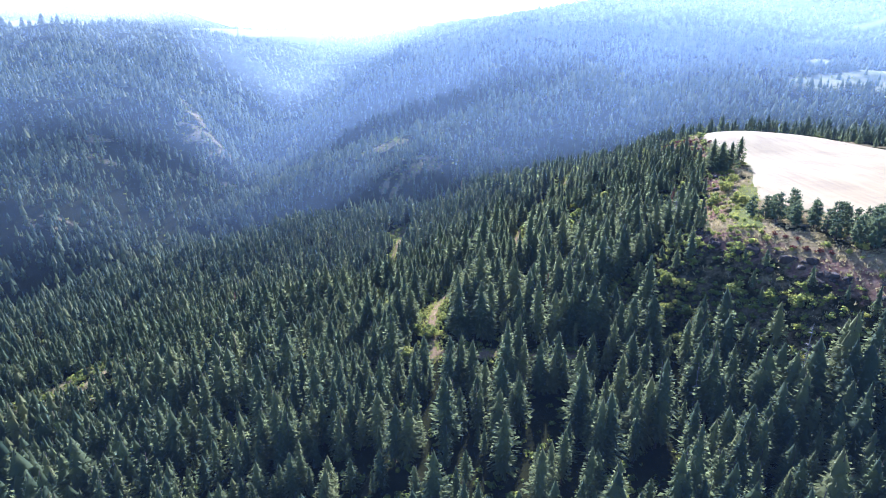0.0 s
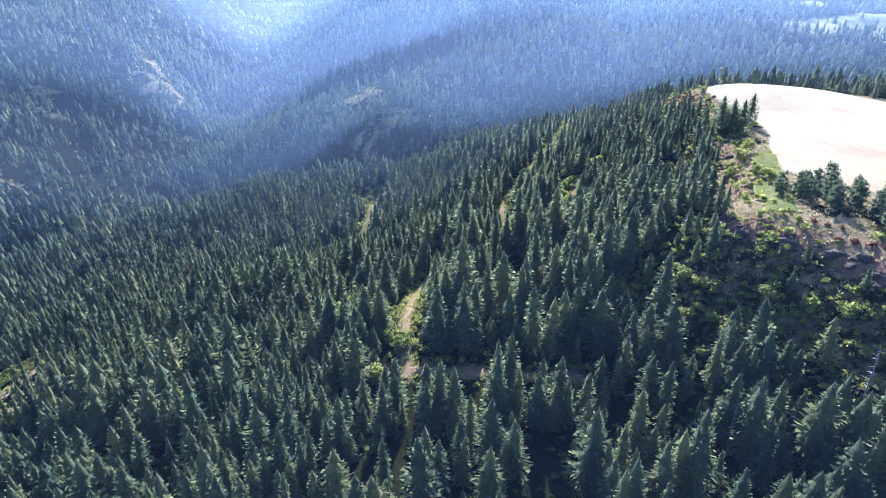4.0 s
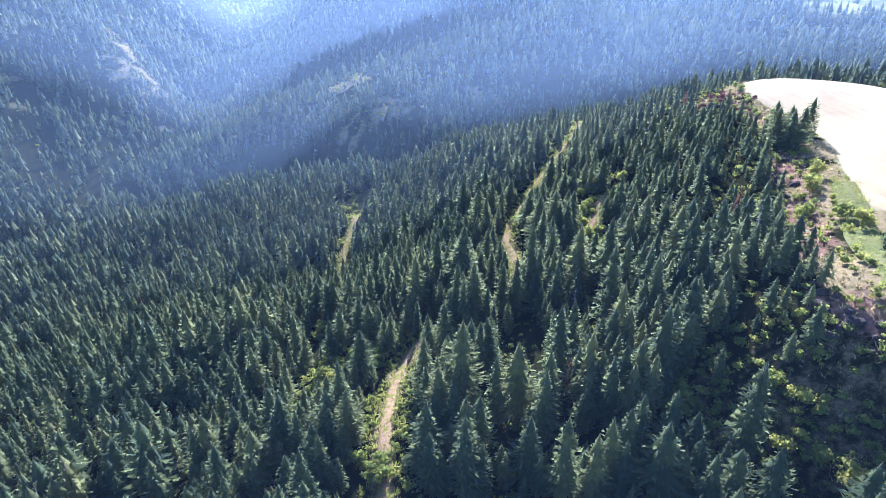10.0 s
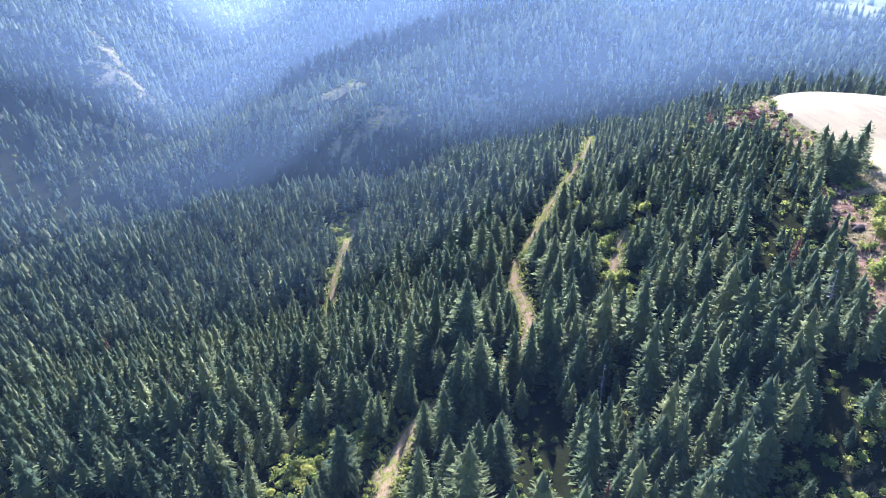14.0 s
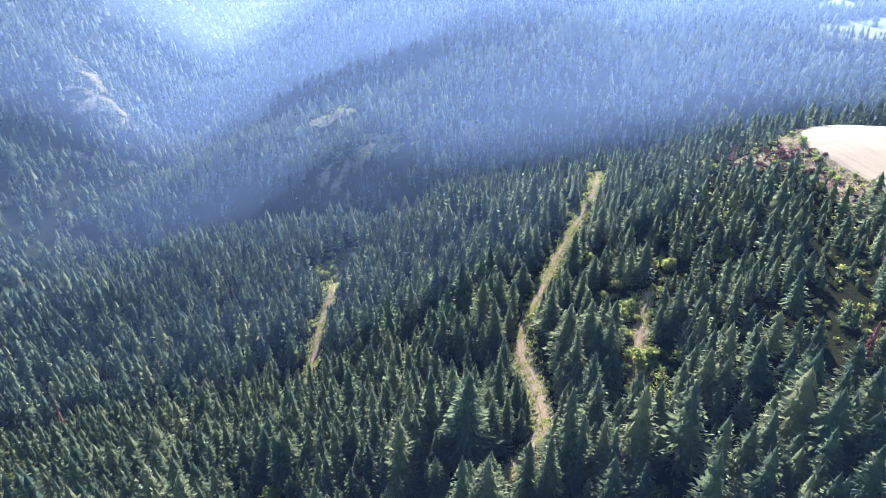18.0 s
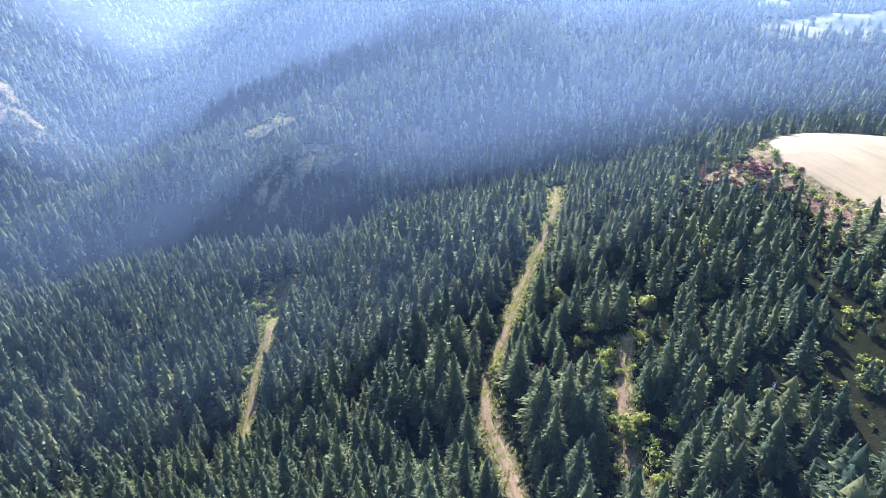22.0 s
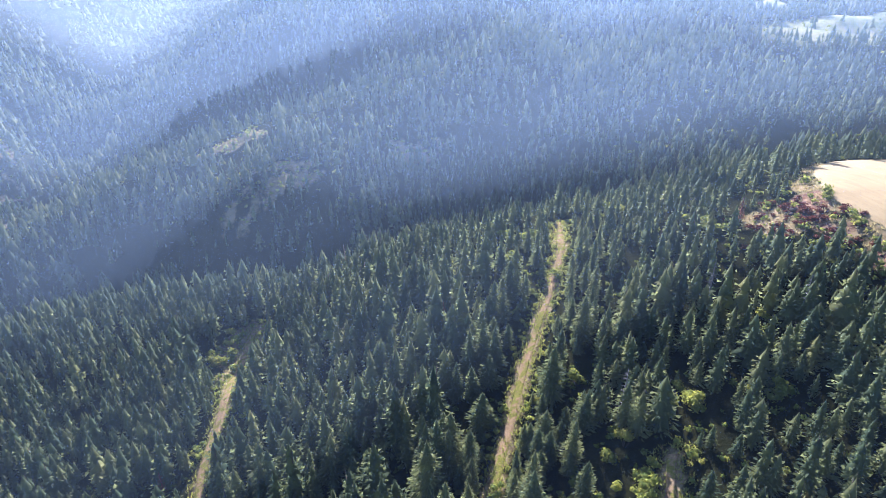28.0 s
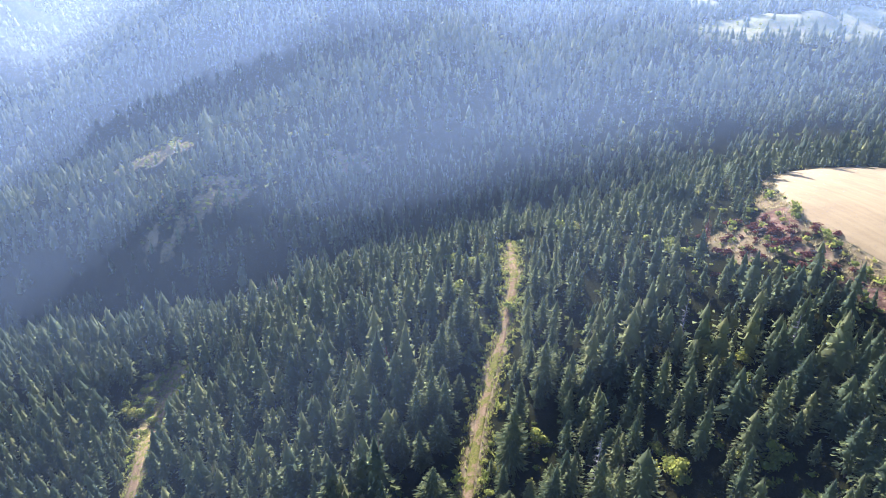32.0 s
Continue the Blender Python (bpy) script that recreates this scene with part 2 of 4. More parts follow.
# ---- the lie of the land: heights along rims, crests, slopes and creeks ----
LAND = [
    # plateau: the rim, then the field on top
    [(215, 40, 65), (182, 120, 66), (158, 172, 66), (141, 206, 66), (124, 231, 66), (111, 248, 65), (128, 292, 63), (152, 345, 62), (178, 395, 63), (190, 440, 63), (190, 482, 65), (212, 520, 65), (245, 550, 62), (310, 562, 57), (390, 520, 56)],
    [(170, 260, 67), (215, 330, 67), (235, 430, 66), (290, 480, 66), (290, 380, 68), (380, 300, 67), (300, 150, 68), (500, 300, 66), (400, 40, 68)],
    # slope under the rim, with the tracks along it
    [(165, 40, 44), (135, 110, 43), (122, 160, 43), (108, 200, 44), (88, 225, 42), (78, 290, 37), (84, 340, 32), (86, 385, 30), (108, 440, 33), (140, 505, 40), (176, 560, 40)],
    [(60, 60, 34), (40, 130, 33), (48, 220, 33), (-14, 160, 28), (-2, 223, 27), (-6, 252, 25), (22, 310, 20), (49, 368, 17), (62, 432, 15), (90, 490, 22), (134, 586, 25)],
    [(-60, 280, 0), (-15, 450, -28), (-71, 466, -50), (-40, 567, -43), (-34, 585, -52), (-38, 620, -51), (-150, 520, -75), (-120, 350, -24)],
    [(-224, 366, -60), (-250, 320, -62), (-277, 557, -93), (-160, 200, -28), (-400, 400, -105), (-330, 200, -75)],
    # brow of the near slope
    [(300, 610, 36), (210, 572, 44), (134, 612, 18), (60, 645, -16), (-40, 668, -46), (-131, 735, -84), (-240, 690, -93), (-340, 610, -101), (-430, 500, -111)],
    # creek under the brow
    [(600, 790, 22), (420, 745, -8), (260, 720, -38), (120, 722, -72), (20, 742, -98), (-80, 785, -122), (-200, 850, -148), (-330, 800, -155), (-430, 690, -160), (-540, 590, -165), (-720, 470, -170)],
    # first spur across the creek: toe, crest, and the face towards the creek
    [(-330, 1015, -128), (-200, 1005, -68), (-90, 1000, -23), (0, 1020, -6), (90, 1060, 12), (190, 1110, 40), (320, 1180, 66)],
    [(-67, 832, -43), (-70, 915, -31), (105, 914, -29), (10, 865, -40), (20, 940, -20), (-180, 915, -92), (250, 890, -4), (400, 900, 18)],
    # bench with the far meadow
    [(540, 950, 38), (600, 983, 52), (666, 1087, 54), (760, 1060, 56), (760, 1343, 84), (985, 1723, 117)],
    # draw behind the first spur, then the second spur
    [(-290, 1160, -135), (-120, 1135, -68), (40, 1150, 12), (150, 1190, 45)],
    [(-330, 1420, -70), (-230, 1340, -15), (-120, 1285, 36), (0, 1245, 62), (74, 1234, 68), (220, 1280, 92), (420, 1380, 112)],
    # main canyon
    [(-330, 930, -158), (-370, 1100, -148), (-420, 1300, -130), (-410, 1600, -92), (-390, 1900, -55), (-380, 2200, -25), (-430, 2600, 0), (-520, 3300, 40), (-560, 4400, 80)],
    # third spur with its road, and the mountain above
    [(-300, 1800, -10), (-150, 1700, 55), (-330, 2212, 8), (-150, 2270, 62), (20, 2350, 110)],
    [(200, 1700, 130), (455, 2458, 215), (700, 2000, 170), (1000, 2400, 235), (1300, 1900, 175), (1600, 2500, 280), (640, 3442, 245), (1200, 3600, 330), (2300, 2300, 320), (2600, 3600, 400), (1500, 1000, 90), (2600, 1000, 150)],
    # hillside across the canyon, with the high fields
    [(-515, 794, -103), (-620, 760, -80), (-560, 1000, -75), (-468, 1186, -60), (-500, 1255, -22), (-600, 1450, 30), (-700, 1150, 5), (-840, 1390, 68), (-760, 860, -40), (-1000, 800, 10), (-1000, 500, -60)],
    [(-560, 1800, 60), (-620, 2200, 80), (-1391, 2221, 105), (-900, 2700, 112), (-1785, 2900, 124), (-1700, 3600, 168), (-2500, 3000, 150), (-1100, 3300, 122), (-900, 3800, 142), (-1500, 1200, 90), (-2300, 1800, 130), (-850, 4000, 110), (-2500, 600, 60)],
    [(-2300, 4100, 265), (-2050, 4700, 300), (-1600, 4800, 150), (-3200, 3300, 260), (-1000, 4900, 105), (-500, 4900, 105), (0, 4800, 150), (-60, 3500, 150)],
    # behind the start
    [(0, -300, 75), (-500, -300, -50), (600, -300, 80), (-1500, -300, -80), (1800, -300, 90), (3400, 2000, 380)],
]
CTRL = np.array([p for line in LAND for p in line], float)


def bend(d2):
    return d2 * np.log(d2 + 1e-6) * 0.5


def spline_weights():
    x, y, z = CTRL.T / 1000.0
    k = bend((x[:, None] - x) ** 2 + (y[:, None] - y) ** 2)
    k += np.eye(len(x)) * 2e-5
    p = np.stack([np.ones_like(x), x, y], 1)
    a = np.block([[k, p], [p.T, np.zeros((3, 3))]])
    return np.linalg.solve(a, np.concatenate([z, np.zeros(3)]))


WEIGHTS = spline_weights()


def lattice(x, y, seed):
    """Smooth value noise, 0 to 1, one cell a unit."""
    xi, yi = np.floor(x).astype(np.int64), np.floor(y).astype(np.int64)
    fx, fy = x - xi, y - yi
    fx, fy = fx * fx * (3 - 2 * fx), fy * fy * (3 - 2 * fy)

    def h(i, j):
        n = (i * 374761393 + j * 668265263 + seed * 144665) & 0x7FFFFFFF
        n = ((n ^ (n >> 13)) * 1274126177) & 0x7FFFFFFF
        return ((n ^ (n >> 16)) & 0xFFFF) / 65535.0
    a, b, c, d = h(xi, yi), h(xi + 1, yi), h(xi, yi + 1), h(xi + 1, yi + 1)
    return (a * (1 - fx) + b * fx) * (1 - fy) + (c * (1 - fx) + d * fx) * fy


def fbm(x, y, scale, seed, octaves=4):
    s = 0.0
    for o in range(octaves):
        s = s + lattice(x / scale * 2 ** o, y / scale * 2 ** o, seed + o * 17) * 0.5 ** (o + 1)
    return s / (1 - 0.5 ** octaves)


FIELD_EDGE = [(167, 312), (178, 344), (190, 370), (203, 402), (206, 436), (205, 462), (206, 489), (217, 511), (232, 531), (255, 543), (300, 533), (322, 492), (330, 455), (350, 400), (380, 330), (400, 230), (340, 200), (258, 222), (212, 250), (182, 286)]
PLATEAU = [(215, 40), (182, 120), (158, 172), (141, 206), (124, 231), (111, 248), (128, 292), (152, 345), (178, 395), (190, 440), (190, 482), (205, 512), (235, 540), (300, 548), (345, 500), (430, 400), (520, 200), (520, 40)]


def inside(poly, x, y):
    hit = np.zeros(np.shape(x), bool)
    for (x0, y0), (x1, y1) in zip(poly, poly[1:] + poly[:1]):
        if y0 != y1:
            hit ^= ((y0 > y) != (y1 > y)) & (x < (x1 - x0) * (y - y0) / (y1 - y0) + x0)
    return hit


def to_line(line, x, y):
    """Distance from points to a polyline."""
    best = np.full(np.shape(x), 1e9)
    for (x0, y0), (x1, y1) in zip(line, line[1:]):
        dx, dy = x1 - x0, y1 - y0
        u = np.clip(((x - x0) * dx + (y - y0) * dy) / (dx * dx + dy * dy), 0, 1)
        best = np.minimum(best, np.hypot(x - x0 - u * dx, y - y0 - u * dy))
    return best


def height(x, y):
    x, y = np.asarray(x, float), np.asarray(y, float)
    shape = x.shape
    x, y = x.ravel(), y.ravel()
    out = np.empty_like(x)
    cx, cy = CTRL[:, 0] / 1000, CTRL[:, 1] / 1000
    for s in range(0, len(x), 20000):
        a, b = x[s:s + 20000] / 1000, y[s:s + 20000] / 1000
        k = bend((a[:, None] - cx) ** 2 + (b[:, None] - cy) ** 2)
        out[s:s + 20000] = (k @ WEIGHTS[:-3] + WEIGHTS[-3] + a * WEIGHTS[-2] + b * WEIGHTS[-1]) * 1000
    near = np.hypot(x - 60, y - 330)
    flat = np.clip(to_line(FIELD_EDGE + FIELD_EDGE[:1], x, y) / 25, 0, 1)
    flat = np.where(inside(FIELD_EDGE, x, y), 0.05, flat)
    amp = np.clip(near / 900, 0.12, 1.6) * flat
    out += (fbm(x, y, 150, 5, 3) - 0.5) * 15 * amp + (fbm(x, y, 42, 9, 3) - 0.5) * (2.5 + 7 * amp) * flat
    out += np.clip((near - 500) / 400, 0, 1.4) * np.clip((4200 - near) / 1800, 0.35, 1) * ((fbm(x, y, 190, 19, 2) - 0.5) * 46 + (fbm(x, y, 80, 29, 2) - 0.5) * 16)
    return out.reshape(shape)


# ---- cover: tracks, clearings, stony ground ----
TRACKS = {
    "middle": [(-4, 216), (-4, 222), (-5, 236), (-5, 252), (-4, 270), (-2, 288), (3, 304), (11, 317), (24, 327), (36, 335), (45, 343), (49.5, 352), (51, 366), (51, 380), (50.5, 397), (53.5, 415), (60.6, 430), (71, 451), (89, 486), (104, 512), (120, 545), (132, 582)],
    "left": [(-45, 457), (-44.5, 472), (-45, 500), (-44.7, 515), (-42, 536), (-41.5, 561), (-42, 580), (-42, 605), (-37, 626)],
    "right": [(77, 345), (79, 352), (84, 370), (88, 381), (92, 391), (101, 408)],
    "spur": [(-4, 220), (5, 218), (12, 215), (20, 213), (28, 210), (40, 207), (52, 205)],
    "low": [(-250, 258), (-232, 272), (-219, 283), (-206, 289), (-186, 289)],
}
CLEARINGS = [  # x, y, radius along, radius across, turn
    (186, 486, 26, 13, 100), (-226, 328, 46, 22, 50), (-43, 602, 26, 11, 85), (-277, 557, 10, 6, 0), (-67, 832, 22, 14, 10), (-38, 852, 48, 14, 25),
    (-20, 884, 36, 14, 20), (-66, 872, 34, 12, 10), (-92, 1000, 48, 18, 20), (-70, 984, 40, 16, 15), (-122, 984, 34, 16, 20), (105, 914, 24, 18, 0), (84, 926, 20, 13, 0),
    (-468, 1190, 52, 24, 20), (-440, 1152, 42, 20, 10), (-492, 1232, 34, 16, 0), (-500, 1270, 30, 12, 0), (-524, 1170, 30, 11, 10), (-400, 1130, 22, 9, 30), (-382, 1062, 20, 10, 0), (-452, 1082, 26, 10, 15),
]
CLEARINGS += [
    (-520, 792, 34, 18, 30), (-560, 1010, 34, 14, 0), (74, 1240, 46, 12, 0), (-640, 900, 40, 16, 10), (-600, 1060, 30, 10, 20), (-840, 1392, 60, 24, 0), (-300, 2225, 110, 18, 25),
]
CLEARINGS = [(x, y, a * 0.85, b * 0.75, w) if y > 700 else (x, y, a, b, w) for x, y, a, b, w in CLEARINGS]
STRAW = [(715, 1095, 125, 70, 10), (850, 1090, 130, 60, 0), (960, 1170, 90, 44, 10), (760, 1345, 70, 34, 0), (985, 1723, 90, 44, 0), (1240, 1900, 80, 30, 0), (-1900, 3250, 620, 320, 8), (-1050, 3550, 420, 230, 4), (-2300, 2700, 420, 160, 0), (-700, 3150, 70, 40, 0), (900, 3000, 420, 90, -20), (560, 2700, 160, 40, -20), (-1391, 2221, 70, 30, 0), (-480, 2750, 60, 24, 0)]


def blobs(spots, x, y, rough=0.35):
    """Cover 0 to 1 of ragged oval spots."""
    out = np.zeros(np.shape(x))
    wob = (fbm(x, y, 22, 31, 3) - 0.5) * 2 * rough
    for cx, cy, ra, rb, turn in spots:
        c, s = math.cos(radians(turn)), math.sin(radians(turn))
        u, v = ((x - cx) * c + (y - cy) * s) / ra, ((y - cy) * c - (x - cx) * s) / rb
        out = np.maximum(out, np.clip((1.15 - np.hypot(u, v) + wob) / 0.3, 0, 1))
    return out


RIM = [(182, 120), (158, 172), (141, 206), (124, 231), (111, 248), (128, 292), (152, 345), (178, 395), (190, 440), (190, 482), (205, 512)]


def cover(x, y):
    """Shares of dry grass, stone and straw, and the openness of the wood."""
    dry = blobs(CLEARINGS, x, y, 0.9) * np.clip((fbm(x, y, 13, 88, 3) - 0.40) / 0.12, 0.0, 1)
    for name, line in TRACKS.items():
        dry = np.maximum(dry, np.clip((4.6 - to_line(line, x, y)) / 2.4, 0, 1))
    dry = np.maximum(dry, 0.50 * blobs([(104, 226, 30, 20, -40), (124, 196, 34, 16, -60)], x, y, 0.5))
    rim = to_line(RIM, x, y)
    inner = inside(FIELD_EDGE, x, y)
    top = inside(PLATEAU, x, y)
    stone = np.clip((7 + 6 * top - rim) / 4, 0, 1) * np.clip((fbm(x, y, 17, 71, 3) - 0.36) / 0.12, 0, 1)
    dry = np.maximum(dry, top * np.clip((fbm(x, y, 26, 12, 3) - 0.28) / 0.15, 0.3, 1))
    straw = np.maximum(blobs(STRAW, x, y, 0.2), inner * 1.0)
    return np.where(inner, 1, dry), np.where(inner, 0, stone), straw


# ---- helpers for meshes ----
def part(name, bm, material, parent=None, label=""):
    me = bpy.data.meshes.new(name)
    bm.to_mesh(me)
    bm.free()
    me.materials.append(material)
    ob = new(name, me)
    ob.parent = parent
    return tagged(ob, label)


def raw_mesh(name, verts, faces, material, tint=None):
    """A mesh of triangles from arrays."""
    verts, faces = np.asarray(verts, np.float32), np.asarray(faces, np.int32)
    me = bpy.data.meshes.new(name)
    me.vertices.add(len(verts))
    me.vertices.foreach_set("co", verts.ravel())
    me.loops.add(faces.size)
    me.loops.foreach_set("vertex_index", faces.ravel())
    me.polygons.add(len(faces))
    me.polygons.foreach_set("loop_start", np.arange(0, faces.size, 3, dtype=np.int32))
    me.update(calc_edges=True)
    if tint is not None:
        me.attributes.new("tint", "FLOAT", "POINT").data.foreach_set("value", np.asarray(tint, np.float32))
    me.materials.append(material)
    return me


# ---- ground: one sheet to the horizon ----
def graded(lo, hi, a, b, fine, coarse):
    """Grid lines from lo to hi, fine between a and b and widening outside."""
    mid = list(np.arange(a, b, fine))
    up, step = [b], fine
    while up[-1] < hi:
        step = min(step * 1.027, coarse)
        up.append(up[-1] + step)
    down, step = [a], fine
    while down[-1] > lo:
        step = min(step * 1.027, coarse)
        down.append(down[-1] - step)
    return np.array(down[:0:-1] + mid + up)


gx, gy = graded(-3900, 3900, -280, 340, 4.0, 45.0), graded(-350, 4950, 120, 700, 4.0, 45.0)
GX, GY = np.meshgrid(gx, gy)
GZ = height(GX, GY)
nx, ny = len(gx), len(gy)
idx = np.arange(nx * ny).reshape(ny, nx)
a, b, c, d = idx[:-1, :-1].ravel(), idx[:-1, 1:].ravel(), idx[1:, 1:].ravel(), idx[1:, :-1].ravel()
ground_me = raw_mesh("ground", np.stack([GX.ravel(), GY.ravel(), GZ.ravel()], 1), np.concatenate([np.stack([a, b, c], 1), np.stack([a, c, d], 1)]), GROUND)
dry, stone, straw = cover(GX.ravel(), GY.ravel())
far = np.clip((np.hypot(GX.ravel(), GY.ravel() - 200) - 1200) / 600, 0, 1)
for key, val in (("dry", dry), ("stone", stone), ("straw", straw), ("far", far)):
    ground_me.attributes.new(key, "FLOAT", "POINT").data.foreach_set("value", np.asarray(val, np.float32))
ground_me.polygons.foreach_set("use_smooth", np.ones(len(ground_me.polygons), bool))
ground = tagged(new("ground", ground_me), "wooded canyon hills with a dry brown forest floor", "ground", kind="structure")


def sheet(name, poly, centre, rings, lift, material, label, category):
    """A draped sheet inside a plan outline: rings that shrink towards the centre."""
    edge = np.array(poly)
    n, verts, faces = len(edge), [], []
    for k in range(rings):
        p = np.array(centre) + (edge - centre) * (1 - k / rings)
        verts.append(np.stack([p[:, 0], p[:, 1], height(p[:, 0], p[:, 1]) + (lift if k else 0.1)], 1))
    verts.append(np.array([[*centre, float(height(*centre)) + lift]]))
    for k in range(rings):
        for i in range(n):
            a, b = k * n + i, k * n + (i + 1) % n
            faces += [(a, b, rings * n)] if k == rings - 1 else [(a, b, b + n), (a, b + n, a + n)]
    return tagged(new(name, raw_mesh(name, np.concatenate(verts), faces, material)), label, category, kind="structure")


def rounded(poly, n=4, closed=True):
    """Catmull-Rom through a plan outline."""
    out, m = [], len(poly)
    for i in range(m if closed else m - 1):
        p = [np.array(poly[(i + k) % m] if closed else poly[min(max(i + k, 0), m - 1)], float) for k in (-1, 0, 1, 2)]
        for s in range(n):
            t = s / n
            q = 0.5 * (2 * p[1] + (p[2] - p[0]) * t + (2 * p[0] - 5 * p[1] + 4 * p[2] - p[3]) * t * t + (3 * p[1] - p[0] - 3 * p[2] + p[3]) * t ** 3)
            out.append((float(q[0]), float(q[1])))
    return out + ([] if closed else [tuple(map(float, poly[-1]))])


sheet("field", rounded(FIELD_EDGE, 8), (285, 370), 48, 0.45, STUBBLE, "pale harvested stubble field on the plateau top", "field")


def ribbon(name, line, width, lift, material, label):
    """A track laid along the ground, with uneven edges."""
    line = np.array(rounded(line, 8, False))
    d = np.gradient(line, axis=0)
    d /= np.linalg.norm(d, axis=1)[:, None] + 1e-9
    side = np.stack([-d[:, 1], d[:, 0]], 1)
    s = np.arange(len(line)) * 1.0
    verts, faces = [], []
    cols = 7
    for k in range(cols):
        u = (k / (cols - 1) - 0.5) * width * (0.8 + 0.6 * fbm(s, s * 0 + k, 5.0, 3, 2))
        p = line + side * u[:, None]
        edge = 1 - abs(k / (cols - 1) - 0.5) * 2
        verts.append(np.stack([p[:, 0], p[:, 1], height(p[:, 0], p[:, 1]) + lift * min(1, edge * 3) - 0.15], 1))
    n = len(line)
    for k in range(cols - 1):
        for i in range(n - 1):
            a, b, c, d4 = k * n + i, (k + 1) * n + i, (k + 1) * n + i + 1, k * n + i + 1
            faces += [(a, d4, c), (a, c, b)]
    me = raw_mesh(name, np.concatenate(verts), faces, material)
    return tagged(new(name, me), label, "grass" if "grass" in name else "track", kind="structure")


ribbon("road_middle", TRACKS["middle"], 2.9, 0.55, TRACK, "overgrown tan dirt track through the firs")
ribbon("road_left", TRACKS["left"], 3.6, 0.55, TRACK, "bare tan dirt track on a grassy shoulder")
ribbon("road_spur", TRACKS["spur"], 4.2, 0.55, TRACK, "level dirt spur track in the shade of the firs")
ribbon("road_right", TRACKS["right"], 2.6, 0.55, TRACK, "narrow overgrown dirt track between firs")
ribbon("road_far", [(-440, 2185), (-400, 2210), (-360, 2208), (-330, 2214), (-290, 2236), (-240, 2256), (-190, 2290)], 11.0, 1.6, TRACK, "pale dirt road on a distant hazy ridge")
GREEN_STRIP = [(173, 338), (163, 318), (153, 300), (145, 284), (138, 266), (131, 250)]
ribbon("grass_strip", GREEN_STRIP, 10.0, 0.5, MEADOW, "green grass strip between the pines and the rim")
ribbon("road_low", TRACKS["low"], 5.0, 0.55, TRACK, "pale dirt road across a brushy clearing")

# ---- plants ----
rng = np.random.default_rng(7)


def conifer(seed, sprays, radius, size, core=(6, 6), start=0.05, belly=0.18, power=0.62, fill=0.80, gaps=0.12):
    """Crown of a fir one unit high: ragged drooping tiers of boughs and, over them, short uneven sprays of needles.
    Gives the points, the triangles and each bough's tint offset, lower on the inner tiers as shade."""
    r = np.random.default_rng(seed)
    verts, faces, shade = [], [], []
    p1, p2, p3 = r.uniform(0, 6.283, 3)
    tiers, spokes = core

    def outline(h, ang=None):
        base = radius * min(1, (1.0 - h) / (1 - belly)) ** power * (0.60 + 0.40 * min(1, (h - start) / belly)) * (0.55 + 0.45 * min(1, (1.0 - h) / 0.22)) + 0.006
        if ang is not None:
            base *= 1 + 0.17 * math.sin(2 * ang + p1 + 5 * h) + 0.14 * math.sin(3 * ang + p2 - 11 * h) + 0.08 * math.sin(p3 + 23 * h)
        return base

    for k in range(tiers):
        h0 = start + 0.86 * (k + r.uniform(-0.15, 0.15)) / tiers
        i, turn = len(verts), r.uniform(0, 6)
        verts.append((0, 0, min(0.985, h0 + 1.9 / tiers * 0.80)))
        for j in range(spokes * 2):
            a = turn + math.pi * j / spokes + r.uniform(-0.15, 0.15)
            l = outline(h0, a) * fill * (r.uniform(0.85, 1.2) if j % 2 == 0 else r.uniform(0.5, 0.75))
            verts.append((math.cos(a) * l, math.sin(a) * l, h0 + r.uniform(-0.025, 0.025) + (0.03 if j % 2 else 0)))
        faces += [(i, i + 1 + j, i + 1 + (j + 1) % (spokes * 2)) for j in range(spokes * 2)]
        # inner tiers lean darker: shade within the crown put into the tint
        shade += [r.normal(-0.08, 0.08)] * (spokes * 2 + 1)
    for k in range(sprays):
        u = 1 - (1 - (k + r.uniform()) / sprays) ** 0.62
        h = start + (0.97 - start) * u
        ang = 2.39996 * k + r.uniform(-0.5, 0.5)
        ln = outline(h, ang) * r.uniform(0.80, 1.10) * (0.72 if r.uniform() < gaps else 1)
        w = size * (0.5 + 0.5 * min(1, outline(h) / radius)) * r.uniform(0.7, 1.3)
        ca, sa, tilt = math.cos(ang), math.sin(ang), r.uniform(-1.15, 1.15)
        wx, wy, wz = -sa * w * math.cos(tilt), ca * w * math.cos(tilt), w * math.sin(tilt)
        inner = ln * r.uniform(0.48, 0.62)
        rise = (ln - inner) * r.uniform(-0.55, 0.25) * (1.2 - h) + 0.25 * h * (ln - inner)
        i = len(verts)
        if k % 3:
            verts += [(ca * inner, sa * inner, h), (ca * ln + 0.8 * wx, sa * ln + 0.8 * wy, h + rise + wz), (ca * ln * 0.86 - 0.8 * wx, sa * ln * 0.86 - 0.8 * wy, h + rise - 1.2 * wz)]
            faces.append((i, i + 1, i + 2))
        else:
            verts += [(ca * inner + wx, sa * inner + wy, h + wz), (ca * inner - wx, sa * inner - wy, h - wz), (ca * ln, sa * ln, h + rise)]
            faces.append((i, i + 1, i + 2))
        shade += [r.normal(0, 0.17)] * (len(verts) - i)
    i = len(verts)
    verts += [(0, 0, 1.0), (0.016, 0, 0.90), (-0.008, 0.014, 0.90), (-0.008, -0.014, 0.90)]
    faces += [(i, i + 1, i + 2), (i, i + 2, i + 3), (i, i + 3, i + 1)]
    shade += [0.05] * 4
    return np.array(verts), np.array(faces), np.array(shade)


